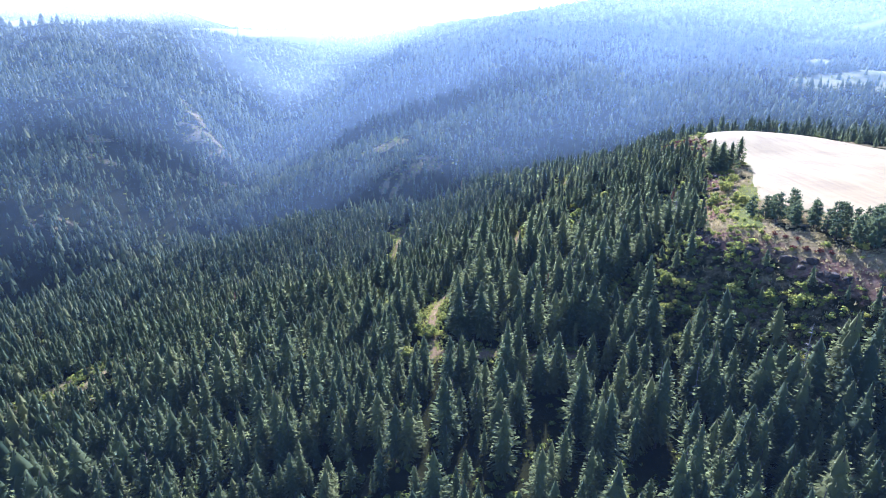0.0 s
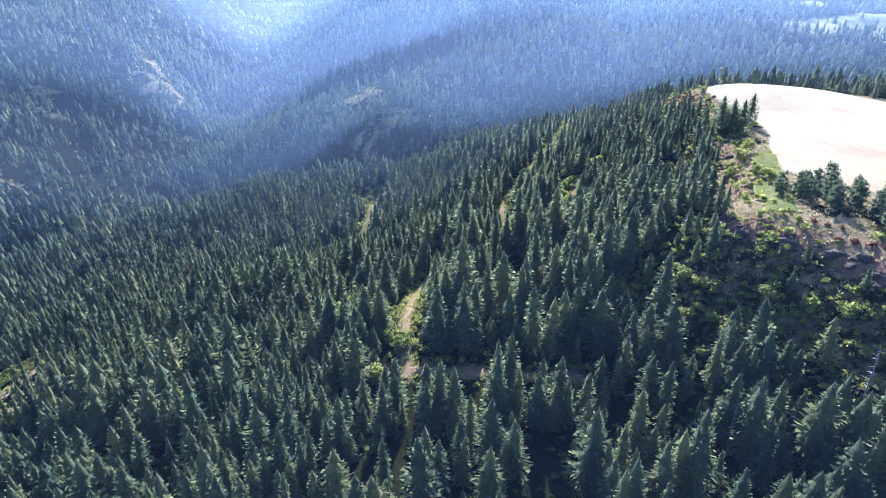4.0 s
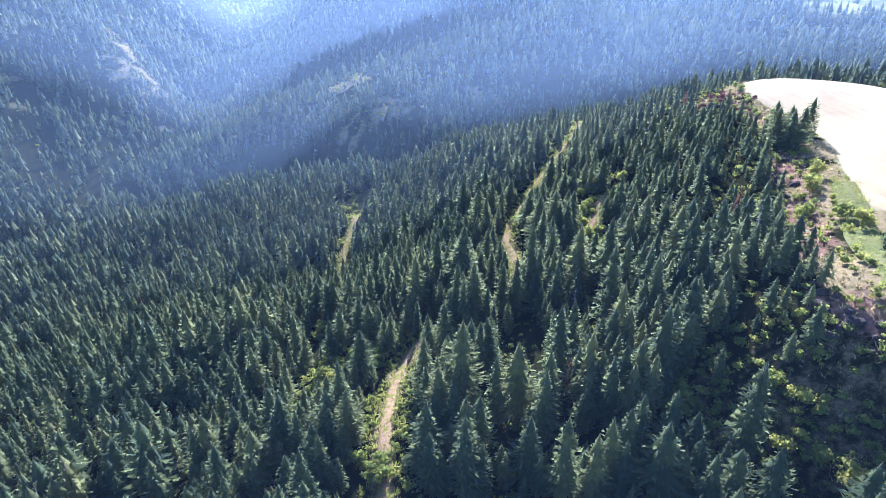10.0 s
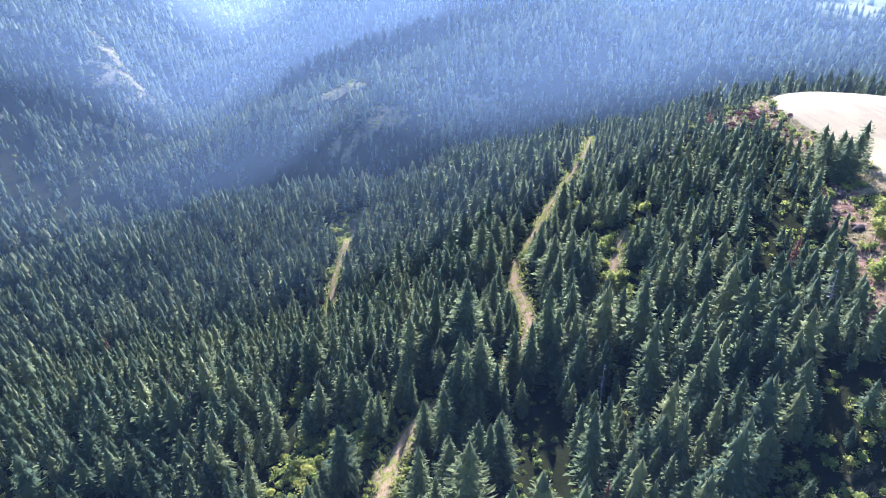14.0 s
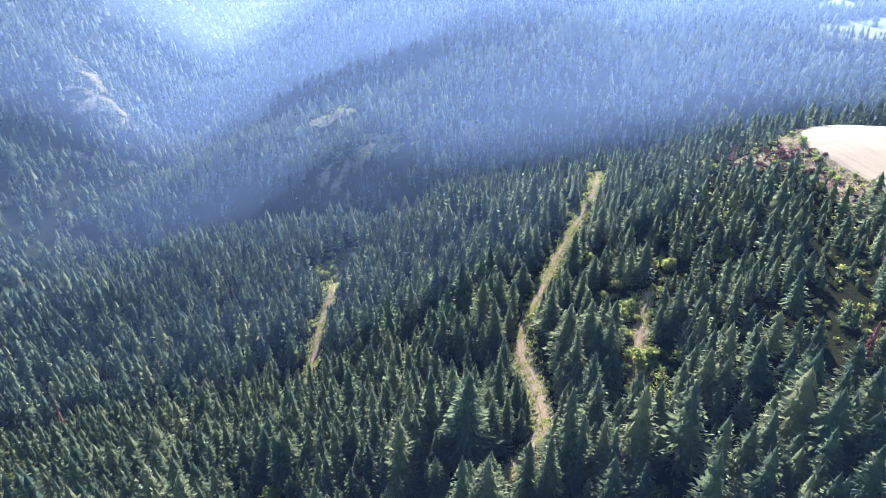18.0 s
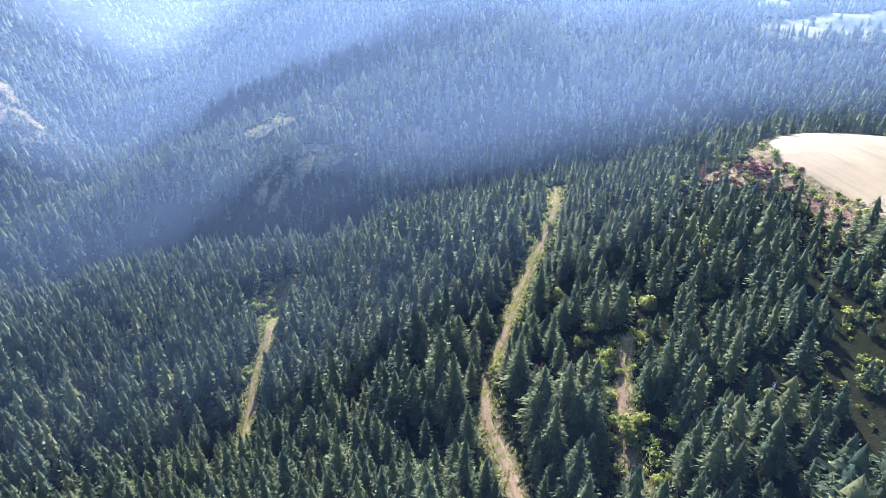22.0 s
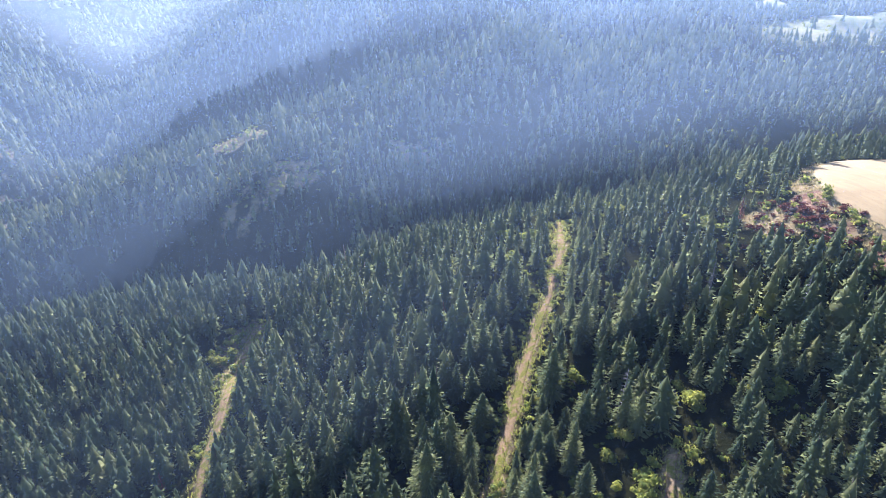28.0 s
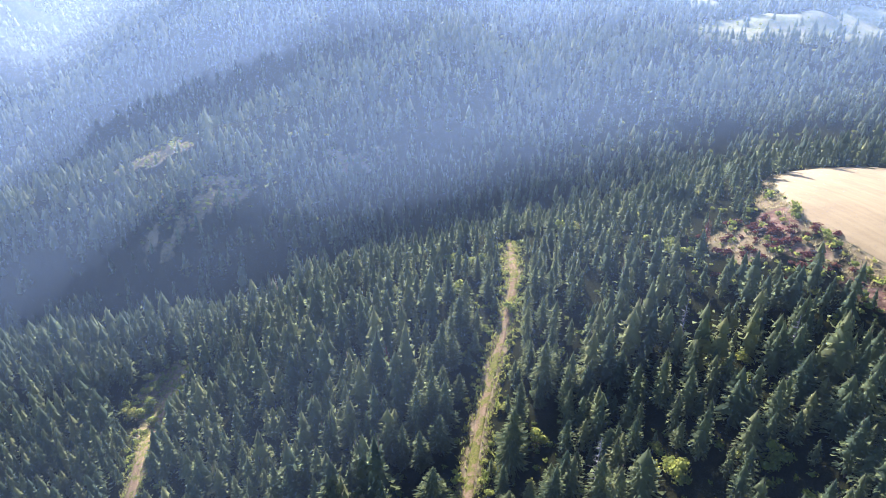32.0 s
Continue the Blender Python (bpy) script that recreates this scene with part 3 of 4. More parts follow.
def pine_crown(seed, clumps, sprays, radius):
    """Crown of a pine one unit high: rounded clumps of needle sprays on limbs round the stem, with gaps between them."""
    r = np.random.default_rng(seed)
    verts, faces, shade = [], [], []
    for k in range(clumps):
        h = 0.16 + 0.80 * (k + 0.5) / clumps
        ang, out = 2.39996 * k + r.uniform(-0.4, 0.4), radius * (1.05 - h) ** 0.55 * min(1, 0.55 + h) * r.uniform(0.55, 1.0)
        centre = np.array((math.cos(ang) * out * 0.72, math.sin(ang) * out * 0.72, h))
        big, tone = radius * r.uniform(0.34, 0.52) * (1.15 - 0.6 * h), r.normal(0, 0.12)
        i = len(verts)
        verts += [centre + np.array(q) * big * 0.72 for q in ((1, 0, 0), (0, 1, 0), (-1, 0, 0), (0, -1, 0), (0, 0, 0.8), (0, 0, -0.8))]
        faces += [(i + a, i + (a + 1) % 4, i + 4) for a in range(4)] + [(i + (a + 1) % 4, i + a, i + 5) for a in range(4)]
        # solid heart of the clump, its inner shade coloured in by a darker tint
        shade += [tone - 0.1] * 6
        for _ in range(sprays):
            d = r.normal(size=3)
            d /= np.linalg.norm(d)
            p = centre + d * big * r.uniform(0.3, 0.75)
            tip = centre + d * big * r.uniform(0.95, 1.35) + np.array((0, 0, 0.02))
            side = np.cross(d, r.normal(size=3))
            side *= 0.018 * r.uniform(0.7, 1.4) / np.linalg.norm(side)
            i = len(verts)
            verts += [p, (p + tip) / 2 + side, tip, (p + tip) / 2 - side]
            faces += [(i, i + 1, i + 2), (i, i + 2, i + 3)]
            shade += [tone + r.normal(0, 0.10)] * 4
    return np.array(verts), np.array(faces), np.array(shade)


def skirt_fir(seed, tiers, spokes, radius):
    """A far fir: a few ragged skirts."""
    r = np.random.default_rng(seed)
    verts, faces = [], []
    for k in range(tiers):
        h0 = 0.04 + 0.88 * k / tiers
        top = min(1.0, h0 + 1.5 / tiers)
        reach = radius * (1 - h0) ** 0.8
        i = len(verts)
        verts.append((0, 0, top))
        turn = r.uniform(0, 6)
        for j in range(spokes * 2):
            a = turn + math.pi * j / spokes
            l = reach * (r.uniform(0.9, 1.25) if j % 2 == 0 else r.uniform(0.45, 0.65))
            verts.append((math.cos(a) * l, math.sin(a) * l, h0 + r.uniform(-0.03, 0.03) + (0.05 if j % 2 else 0)))
        faces += [(i, i + 1 + j, i + 1 + (j + 1) % (spokes * 2)) for j in range(spokes * 2)]
    return np.array(verts), np.array(faces), np.zeros(len(verts))


def trunk_shape(sides=5, base=0.016, top=0.003, height_to=0.97):
    verts, faces = [], []
    for z, r in ((-0.04, base * 1.3), (0.1, base), (height_to, top)):
        verts += [(math.cos(6.283 * j / sides) * r, math.sin(6.283 * j / sides) * r, z) for j in range(sides)]
    for k in range(2):
        for j in range(sides):
            a, b = k * sides + j, k * sides + (j + 1) % sides
            faces += [(a, b, b + sides), (a, b + sides, a + sides)]
    return np.array(verts), np.array(faces), np.zeros(len(verts))


def leafy(seed, leaves, lobes, size, flat=0.75):
    """A broadleaf crown or shrub one unit high: clumps of small leaf sprays on several lobes."""
    r = np.random.default_rng(seed)
    verts, faces, shade = [], [], []
    centres = [(r.uniform(-0.28, 0.28), r.uniform(-0.28, 0.28), r.uniform(0.3, 0.68), r.uniform(0.2, 0.34)) for _ in range(lobes)]
    for cx, cy, cz, cr in (centres if leaves > 90 else [(0, 0, 0.42, 0.42)]):
        i = len(verts)
        verts += [(cx + q[0] * cr * 0.78, cy + q[1] * cr * 0.78, cz + q[2] * cr * 0.78 * flat) for q in ((1, 0, 0), (0, 1, 0), (-1, 0, 0), (0, -1, 0), (0, 0, 1), (0, 0, -1))]
        faces += [(i + a, i + (a + 1) % 4, i + 4) for a in range(4)] + [(i + (a + 1) % 4, i + a, i + 5) for a in range(4)]
        # hearts behind the leaves are tinted darker to stand for inner shade
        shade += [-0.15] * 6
    for k in range(leaves):
        cx, cy, cz, cr = centres[k % lobes]
        d = r.normal(size=3)
        d /= np.linalg.norm(d)
        p = np.array((cx, cy, cz)) + d * cr * r.uniform(0.7, 1.08) * np.array((1, 1, flat))
        p[2] = max(p[2], 0.02)
        n = d + r.normal(size=3) * 0.5
        n /= np.linalg.norm(n)
        u = np.cross(n, r.normal(size=3))
        u /= np.linalg.norm(u)
        v = np.cross(n, u)
        s = size * r.uniform(0.7, 1.4)
        i = len(verts)
        verts += [p + u * s, p + v * s * 0.7 + n * s * 0.2, p - u * s * 0.9, p - v * s * 0.7 - n * s * 0.1]
        faces += [(i, i + 1, i + 2), (i, i + 2, i + 3)]
        shade += [0.12 * math.sin(3.1 * (k % lobes) + seed) + r.normal(0, 0.12)] * 4
    return np.array(verts), np.array(faces), np.array(shade)


def planted(name, shapes, x, y, z, h, spread, tint, material, label, category, rng_seed=1):
    """Many plants in one mesh: each takes one of the shapes, turned, scaled and tinted."""
    r = np.random.default_rng(rng_seed)
    which, turn = r.integers(0, len(shapes), len(x)), r.uniform(0, 6.283, len(x))
    lean = r.normal(0, 0.02, (len(x), 2))
    vs, fs, ts, base = [], [], [], 0
    for k, (v, f, shade) in enumerate(shapes):
        m = np.nonzero(which == k)[0]
        if not len(m):
            continue
        c, s = np.cos(turn[m])[:, None], np.sin(turn[m])[:, None]
        w = (h[m] * spread[m])[:, None]
        px = (v[:, 0] * c - v[:, 1] * s) * w + x[m][:, None] + v[:, 2] * (h[m] * lean[m, 0])[:, None]
        py = (v[:, 0] * s + v[:, 1] * c) * w + y[m][:, None] + v[:, 2] * (h[m] * lean[m, 1])[:, None]
        pz = v[:, 2] * h[m][:, None] + z[m][:, None]
        vs.append(np.stack([px, py, pz], 2).reshape(-1, 3))
        fs.append((f[None] + (np.arange(len(m)) * len(v))[:, None, None] + base).reshape(-1, 3))
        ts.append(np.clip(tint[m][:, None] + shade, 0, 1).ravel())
        base += len(m) * len(v)
    me = raw_mesh(name, np.concatenate(vs), np.concatenate(fs), material, np.concatenate(ts))
    return tagged(new(name, me), label, category, kind="stuff")


def scatter(x0, x1, y0, y1, step, seed, jitter=0.46):
    r = np.random.default_rng(seed)
    X, Y = np.meshgrid(np.arange(x0, x1, step), np.arange(y0, y1, step))
    X, Y = X + r.uniform(-jitter, jitter, X.shape) * step, Y + r.uniform(-jitter, jitter, Y.shape) * step
    return X.ravel(), Y.ravel()


def in_wedge(x, y):
    """The part of the land that lies along the flight."""
    return (x > -0.77 * (y + 70)) & (x < np.maximum(0.77 * (y + 70), 80 + 1.22 * (y - 290)))


def forest_density(x, y):
    dry, stone, straw = cover(x, y)
    open_ground = np.maximum(np.maximum(dry * np.where(y > 700, 0.85, 0.92), stone), straw * 0.95)
    thick = np.clip((fbm(x, y, 45, 41, 3) - 0.24) / 0.16, 0.55, 1)
    thick = thick * np.clip((fbm(x, y, 19, 43, 2) - 0.24) / 0.20, 0.42, 1)
    far = np.clip((path_gap(x, y) - 440) / 100, 0, 1)
    thick = thick * (1 - far + far * np.clip((fbm(x, y, 34, 47, 2) - 0.32) / 0.16, 0.22, 1))
    thick = thick * (1 - 0.45 * blobs([(20, 180, 40, 26, 0), (15, 140, 50, 30, 0), (60, 200, 14, 10, 0), (112, 396, 9, 14, 20)], x, y, 0.5))
    thick = thick * (1 - 0.9 * blobs([(38, 280, 9, 20, 0), (-28, 297, 13, 17, 0)], x, y, 0.5))
    for gx, gy, many, wide in LEAFY_GROUPS:
        thick = thick * (np.hypot(x - gx, (y - gy + 6) / 1.9) > wide)
    for line in TRACKS.values():
        thick = thick * (to_line(line, x, y) > np.where(y < 275, 7.5, np.where(y < 340, 4.6, 5.0)))
    hill = np.clip((-(x + 380) - 0.10 * (y - 900)) / 120, 0, 1) * (y > 650)
    thick = thick * (1 - 0.30 * hill * np.clip((fbm(x, y, 120, 77, 3) - 0.35) / 0.2, 0, 1))
    foot = blobs([(-150, 856, 60, 26, -20), (-60, 812, 80, 26, -12), (60, 795, 70, 22, -8)], x, y, 0.6)
    thick = thick * (1 - 0.72 * foot)
    brush = blobs([(96, 232, 26, 22, 0), (120, 190, 30, 16, -60), (184, 486, 26, 15, 100)], x, y)
    top = inside(PLATEAU, x, y)
    return thick * (1 - open_ground) * (1 - 0.85 * brush) * (1 - top)


LEAFY_GROUPS = [(-22, 309, 6, 8), (-28, 297, 5, 7), (-10, 302, 4, 5), (-8, 236, 4, 6), (-13, 221, 3, 5), (76, 243, 5, 7), (90, 224, 6, 9), (85, 391, 5, 7), (89, 453, 4, 6), (91, 419, 4, 6), (100, 551, 4, 6), (-48, 620, 4, 6), (-50, 598, 6, 8), (-54, 606, 4, 6), (106, 587, 5, 6), (113, 424, 5, 6), (91, 402, 4, 5), (83, 384, 4, 5), (87, 369, 5, 6), (111, 571, 3, 4), (-38, 345, 4, 8), (69, 316, 4, 6), (130, 412, 3, 5), (143, 440, 3, 5), (160, 576, 3, 5), (172, 500, 4, 6), (166, 508, 4, 6), (150, 300, 3, 6), (140, 315, 3, 5)]


def path_gap(x, y):
    return np.hypot(x - 18, np.maximum(np.abs(y - 165) - 165, 0))


def keep_trees(x, y, seed):
    r = np.random.default_rng(seed)
    m = in_wedge(x, y) & (r.uniform(size=x.shape) < forest_density(x, y))
    return x[m], y[m]


FIR_BEST = [conifer(100 + s, 640, 0.185 + 0.02 * (s % 4), 0.015, (8, 6), start=0.04 + 0.04 * (s % 3), belly=0.14 + 0.05 * (s % 3), power=0.60 + 0.05 * (s % 4), fill=0.63, gaps=0.2) for s in range(10)]
FIR_NEAR = [conifer(s, 360, 0.185 + 0.02 * (s % 4), 0.019, (6, 5), start=0.04 + 0.04 * (s % 3), belly=0.14 + 0.05 * (s % 3), power=0.60 + 0.05 * (s % 4), fill=0.64, gaps=0.2) for s in range(10)]
FIR_FLANK = [conifer(80 + s, 190, 0.185 + 0.02 * (s % 4), 0.025, (5, 4), start=0.04 + 0.04 * (s % 3), power=0.60 + 0.05 * (s % 4), fill=0.66) for s in range(8)]
FIR_MID = [conifer(20 + s, 74, 0.185 + 0.02 * (s % 4), 0.036, (4, 4), power=0.60 + 0.05 * (s % 4), fill=0.70) for s in range(7)]
FIR_SLOPE = [conifer(30 + s, 28, 0.185 + 0.02 * (s % 4), 0.050, (3, 3), fill=0.72) for s in range(7)]
FIR_FAR = [conifer(40 + s, 14, 0.19 + 0.03 * (s % 3), 0.065, (2, 3), fill=0.85) for s in range(6)]
FIR_HORIZON = [skirt_fir(60 + s, 2, 3, 0.24) for s in range(4)]


def fir_sizes(x, y, seed):
    r = np.random.default_rng(seed)
    n = len(x)
    h = np.clip(r.normal(16.2, 5.2, n), 4.5, 28) * (0.66 + 0.66 * fbm(x, y, 42, 51, 2))
    h = h * (1 - 0.08 * np.clip((x - 60) / 50, 0, 1) * (y < 640)) * (1 - 0.38 * np.clip((30 - to_line(RIM, x, y)) / 12, 0, 1)) * (1 - 0.35 * blobs([(-226, 312, 60, 36, 50)], x, y)) * (1 - 0.45 * blobs([(-46, 578, 34, 14, 88)], x, y))
    h = h * (1 - 0.24 * np.clip((y - 430) / 120, 0, 1) * np.clip((x - 40) / 80, 0, 1) * (y < 900))
    h = h * (1 - 0.38 * np.clip((11 - np.min([to_line(line, x, y) for nm, line in TRACKS.items() if nm != "spur"], axis=0)) / 4, 0, 1))
    h = h * (1 + 0.22 * blobs([(32, 238, 34, 20, 0), (14, 340, 18, 16, 0), (26, 302, 8, 16, 20)], x, y, 0.5))
    return h, r.uniform(0.80, 1.18, n) * (0.86 + 0.3 * fbm(x, y, 60, 53, 2)) * (1 + 0.10 * np.clip((x - 50) / 50, 0, 1) * (y < 480)), np.clip(r.normal(0.48, 0.26, n), 0, 1)


def thing(name, pieces, label, category, group=""):
    """An Empty with its parts; pieces are (name, shape, material, tint)."""
    ob = new(name)
    for nm, (v, f, shade), mat, tint in pieces:
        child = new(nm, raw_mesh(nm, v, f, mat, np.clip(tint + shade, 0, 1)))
        child.parent = ob
    return tagged(ob, label, category, group)


def stand(kinds, x, y, h, spread, seed, sink=0.3):
    """Copies of the kinds of one plant at places in the plan."""
    r = np.random.default_rng(seed)
    z = height(np.array(x, float), np.array(y, float)) - sink
    used = set()
    for px, py, pz, ph, ps in zip(x, y, z, h, spread):
        k = int(r.integers(0, len(kinds)))
        m = pose(px, py, pz, r.normal(0, 1.2), r.normal(0, 1.2), r.uniform(0, 360))
        if k in used:
            s = kinds[k].scale
            copy_thing(kinds[k], m @ Matrix.Diagonal((ph * ps / s[0], ph * ps / s[1], ph / s[2], 1)))
        else:
            kinds[k].matrix_basis = m @ Matrix.Diagonal((ph * ps, ph * ps, ph, 1))
            used.add(k)
    for k, ob in enumerate(kinds):
        if k not in used:
            for child in list(ob.children):
                bpy.data.objects.remove(child)
            bpy.data.objects.remove(ob)


nxs, nys = keep_trees(*scatter(-620, 640, 104, 960, 5.3, 11), 12)
nh, nsp, nti = fir_sizes(nxs, nys, 1)
gap = path_gap(nxs, nys)
# the trees along the middle track stand as things of their own
beside = np.hypot(nxs - np.interp(nys, [190, 252, 327, 368, 432, 586], [-4, -5, 24, 51, 62, 134]), np.maximum(np.abs(nys - 400) - 150, 0) * 2.0)
order = np.argsort(beside)
single = np.zeros(len(nxs), bool)
single[order[:290]] = True
FIR_LABELS = ["dark green fir tree on the canyon slope", "broad green fir tree with drooping boughs", "slender dark fir tree among other firs"]
firs = [thing("fir_tree", [("trunk", trunk_shape(6), BARK, 0.5), ("crown", shp, NEEDLES, 0.3 + 0.06 * k)], FIR_LABELS[k % 3], "tree", "firs beside the track") for k, shp in enumerate(FIR_BEST)]
stand(firs, nxs[single], nys[single], nh[single] * 1.05, nsp[single], 5)
for nm, lo, hi, shp, sd in (("near_forest", 0, 80, FIR_NEAR, 1), ("flank_forest", 80, 165, FIR_FLANK, 7), ("slope_forest", 165, 330, FIR_MID, 2), ("brow_forest", 330, 570, FIR_SLOPE, 8)):
    m = (gap >= lo) & (gap < hi) & ~single
    x, y, z = nxs[m], nys[m], height(nxs[m], nys[m]) - 0.3
    planted(nm, shp, x, y, z, nh[m], nsp[m], nti[m], NEEDLES, "dense dark green fir forest on the canyon slope", "forest", sd)
    if hi < 400:
        planted(nm + "_trunks", [trunk_shape(3 if hi < 200 else 2)], x, y, z, nh[m], np.ones(m.sum()), nti[m], BARK, "brown bark trunks of the fir forest", "tree trunks", sd)
x, y = keep_trees(*scatter(-1500, 1400, 300, 1700, 8.2, 13), 14)
m = (path_gap(x, y) >= 570) & (path_gap(x, y) < 1020)
u, v = x[~m & (path_gap(x, y) >= 1020) & (y < 1650)], y[~m & (path_gap(x, y) >= 1020) & (y < 1650)]
x, y = x[m], y[m]
h, sp, ti = fir_sizes(u, v, 6)
planted("upper_forest", FIR_HORIZON, u, v, height(u, v) - 0.3, h, sp * 1.15, ti, NEEDLES, "hazy blue-green firs high on the canyon sides", "forest", 6)
h, sp, ti = fir_sizes(x, y, 3)
planted("canyon_forest", FIR_FAR, x, y, height(x, y) - 0.3, h * 1.12, sp * 1.12, ti, NEEDLES, "hazy blue-green firs on the canyon sides", "forest", 3)
x, y = keep_trees(*scatter(-3600, 3600, 1650, 4800, 22.5, 15), 16)
h, sp, ti = fir_sizes(x, y, 4)
planted("mountain_forest", FIR_HORIZON, x, y, height(x, y) - 0.3, h * 1.05, sp * 1.75, ti, NEEDLES, "distant hazy conifer woods on the mountain", "forest", 4)


# ---- single trees, shrubs and stones ----
PINE = [pine_crown(200 + s, 15 + s, 26, 0.30 + 0.02 * s) for s in range(4)]
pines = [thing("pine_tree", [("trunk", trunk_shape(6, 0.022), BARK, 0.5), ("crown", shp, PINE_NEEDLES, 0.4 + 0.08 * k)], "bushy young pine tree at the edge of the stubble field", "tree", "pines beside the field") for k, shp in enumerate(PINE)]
PINE_SPOTS = [(142, 272), (150, 269), (147, 260), (156, 263), (150, 250), (160, 253), (166, 263), (158, 241), (168, 248), (176, 257), (155, 230), (164, 233), (173, 239), (183, 246), (162, 218), (172, 223), (183, 231), (193, 239), (170, 207), (182, 214), (153, 276), (161, 272), (145, 265), (153, 256), (163, 244), (170, 230), (178, 238), (188, 246), (176, 215), (190, 222), (200, 230), (165, 225), (158, 222)]
r0 = np.random.default_rng(3)
stand(pines, [p[0] for p in PINE_SPOTS], [p[1] for p in PINE_SPOTS], r0.uniform(10, 14.5, len(PINE_SPOTS)), r0.uniform(0.9, 1.15, len(PINE_SPOTS)), 8)
edge_firs = [thing("fir_tree", [("trunk", trunk_shape(6, 0.02), BARK, 0.5), ("crown", conifer(230 + k, 560, 0.20 + 0.02 * k, 0.016, (8, 6), fill=0.5, gaps=0.3), NEEDLES, 0.35 + 0.1 * k)], "tall dark fir tree on the grassy field edge", "tree", "firs round the field") for k in range(4)]
EDGE_SPOTS = [(176, 384), (179, 390), (174, 394), (183, 398), (185, 391), (180, 405), (196, 405), (232, 541), (240, 547), (250, 552), (264, 557), (275, 558), (283, 557), (292, 554), (303, 547), (308, 536), (314, 525), (320, 513), (325, 501), (331, 489), (335, 475), (341, 463), (347, 450), (355, 436), (362, 420), (225, 536), (258, 552)]
stand(edge_firs, [p[0] for p in EDGE_SPOTS], [p[1] for p in EDGE_SPOTS], np.concatenate([r0.uniform(17, 21, 7), r0.uniform(7.5, 12.5, len(EDGE_SPOTS) - 7)]), np.concatenate([r0.uniform(1.2, 1.45, 7), r0.uniform(1.0, 1.3, len(EDGE_SPOTS) - 7)]), 9)


def snag(seed, limbs):
    """Bare limbs of a dead tree one unit high."""
    r = np.random.default_rng(seed)
    verts, faces = [], []
    for k in range(limbs):
        z, a = r.uniform(0.25, 0.95), r.uniform(0, 6.283)
        l = 0.16 * (1.1 - z) ** 0.7 * r.uniform(0.5, 1.2)
        ca, sa, w = math.cos(a), math.sin(a), 0.005
        i = len(verts)
        verts += [(-sa * w, ca * w, z), (sa * w, -ca * w, z), (0, 0, z + 2 * w), (ca * l, sa * l, z + l * r.uniform(-0.5, 0.25))]
        faces += [(i, i + 1, i + 3), (i + 1, i + 2, i + 3), (i + 2, i, i + 3)]
    return np.array(verts), np.array(faces), np.zeros(len(verts))


snags = [thing("dead_tree", [("trunk", trunk_shape(6, 0.014), GREY_WOOD, 0.5), ("limbs", snag(300 + k, 46), GREY_WOOD, 0.5)], "bare grey standing dead tree among the firs", "tree", "dead trees") for k in range(3)]
SNAG_SPOTS = [(82, 172), (118, 176), (117, 297), (151, 432), (96, 428), (-40, 440), (20, 400), (110, 350), (-90, 420), (140, 460), (60, 300), (30, 470), (-20, 360)]
stand(snags, [p[0] for p in SNAG_SPOTS], [p[1] for p in SNAG_SPOTS], r0.uniform(13, 20, len(SNAG_SPOTS)), np.ones(len(SNAG_SPOTS)), 10)
rusty = [thing("dying_fir_tree", [("trunk", trunk_shape(6, 0.014), GREY_WOOD, 0.5), ("crown", conifer(310 + k, 300, 0.13 + 0.025 * k, 0.011, (6, 5), start=0.14, fill=0.3, gaps=0.4), RUST_NEEDLES, 0.4 + 0.1 * k)], "dying fir tree with rust-red and pinkish needles", "tree", "dying firs") for k in range(3)]
RUST_SPOTS = [(82, 294), (68, 288), (127, 330), (76, 386), (176, 500), (40, 545), (47, 255), (73, 296), (88, 310), (-215, 450), (-35, 390), (-170, 460), (41, 330), (98, 300), (68, 400), (-60, 500), (-120, 540), (60, 520)]
stand(rusty, [p[0] for p in RUST_SPOTS], [p[1] for p in RUST_SPOTS], r0.uniform(11, 17, len(RUST_SPOTS)), np.ones(len(RUST_SPOTS)), 11)


def stems(seed, n=5):
    """Thin stems that fan out from the root."""
    r = np.random.default_rng(seed)
    verts, faces = [], []
    for k in range(n):
        a, l, w = 6.283 * k / n + r.uniform(-0.4, 0.4), r.uniform(0.18, 0.32), 0.02
        ca, sa = math.cos(a), math.sin(a)
        i = len(verts)
        verts += [(-sa * w, ca * w, -0.1), (sa * w, -ca * w, -0.1), (ca * w, sa * w, -0.1), (ca * l, sa * l, 0.55)]
        faces += [(i, i + 1, i + 3), (i + 1, i + 2, i + 3), (i + 2, i, i + 3)]
    return np.array(verts), np.array(faces), np.zeros(len(verts))


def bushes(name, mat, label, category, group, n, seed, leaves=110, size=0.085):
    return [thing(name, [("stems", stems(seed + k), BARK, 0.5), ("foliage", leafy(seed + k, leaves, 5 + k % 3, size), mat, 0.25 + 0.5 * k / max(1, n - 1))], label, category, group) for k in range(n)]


LEAFY_SPOTS = [(100, 222), (106, 214), (112, 217), (120, 208), (127, 201), (93, 237), (72, 225), (76, 219), (88, 207), (110, 205), (116, 196), (98, 212), (84, 232), (150, 328), (161, 340), (174, 360), (165, 373), (156, 334), (168, 350), (180, 378), (144, 312), (206, 493), (30, 330), (58, 420), (100, 470), (108, 520), (-20, 585), (120, 405), (95, 360), (70, 330), (-10, 270), (-16, 240), (90, 395)]
for gx, gy, many, wide in LEAFY_GROUPS:
    for k in range(many):
        a, d = r0.uniform(0, 6.283), wide * math.sqrt(r0.uniform(0.02, 1.0))
        LEAFY_SPOTS.append((gx + d * math.cos(a), gy + d * math.sin(a)))
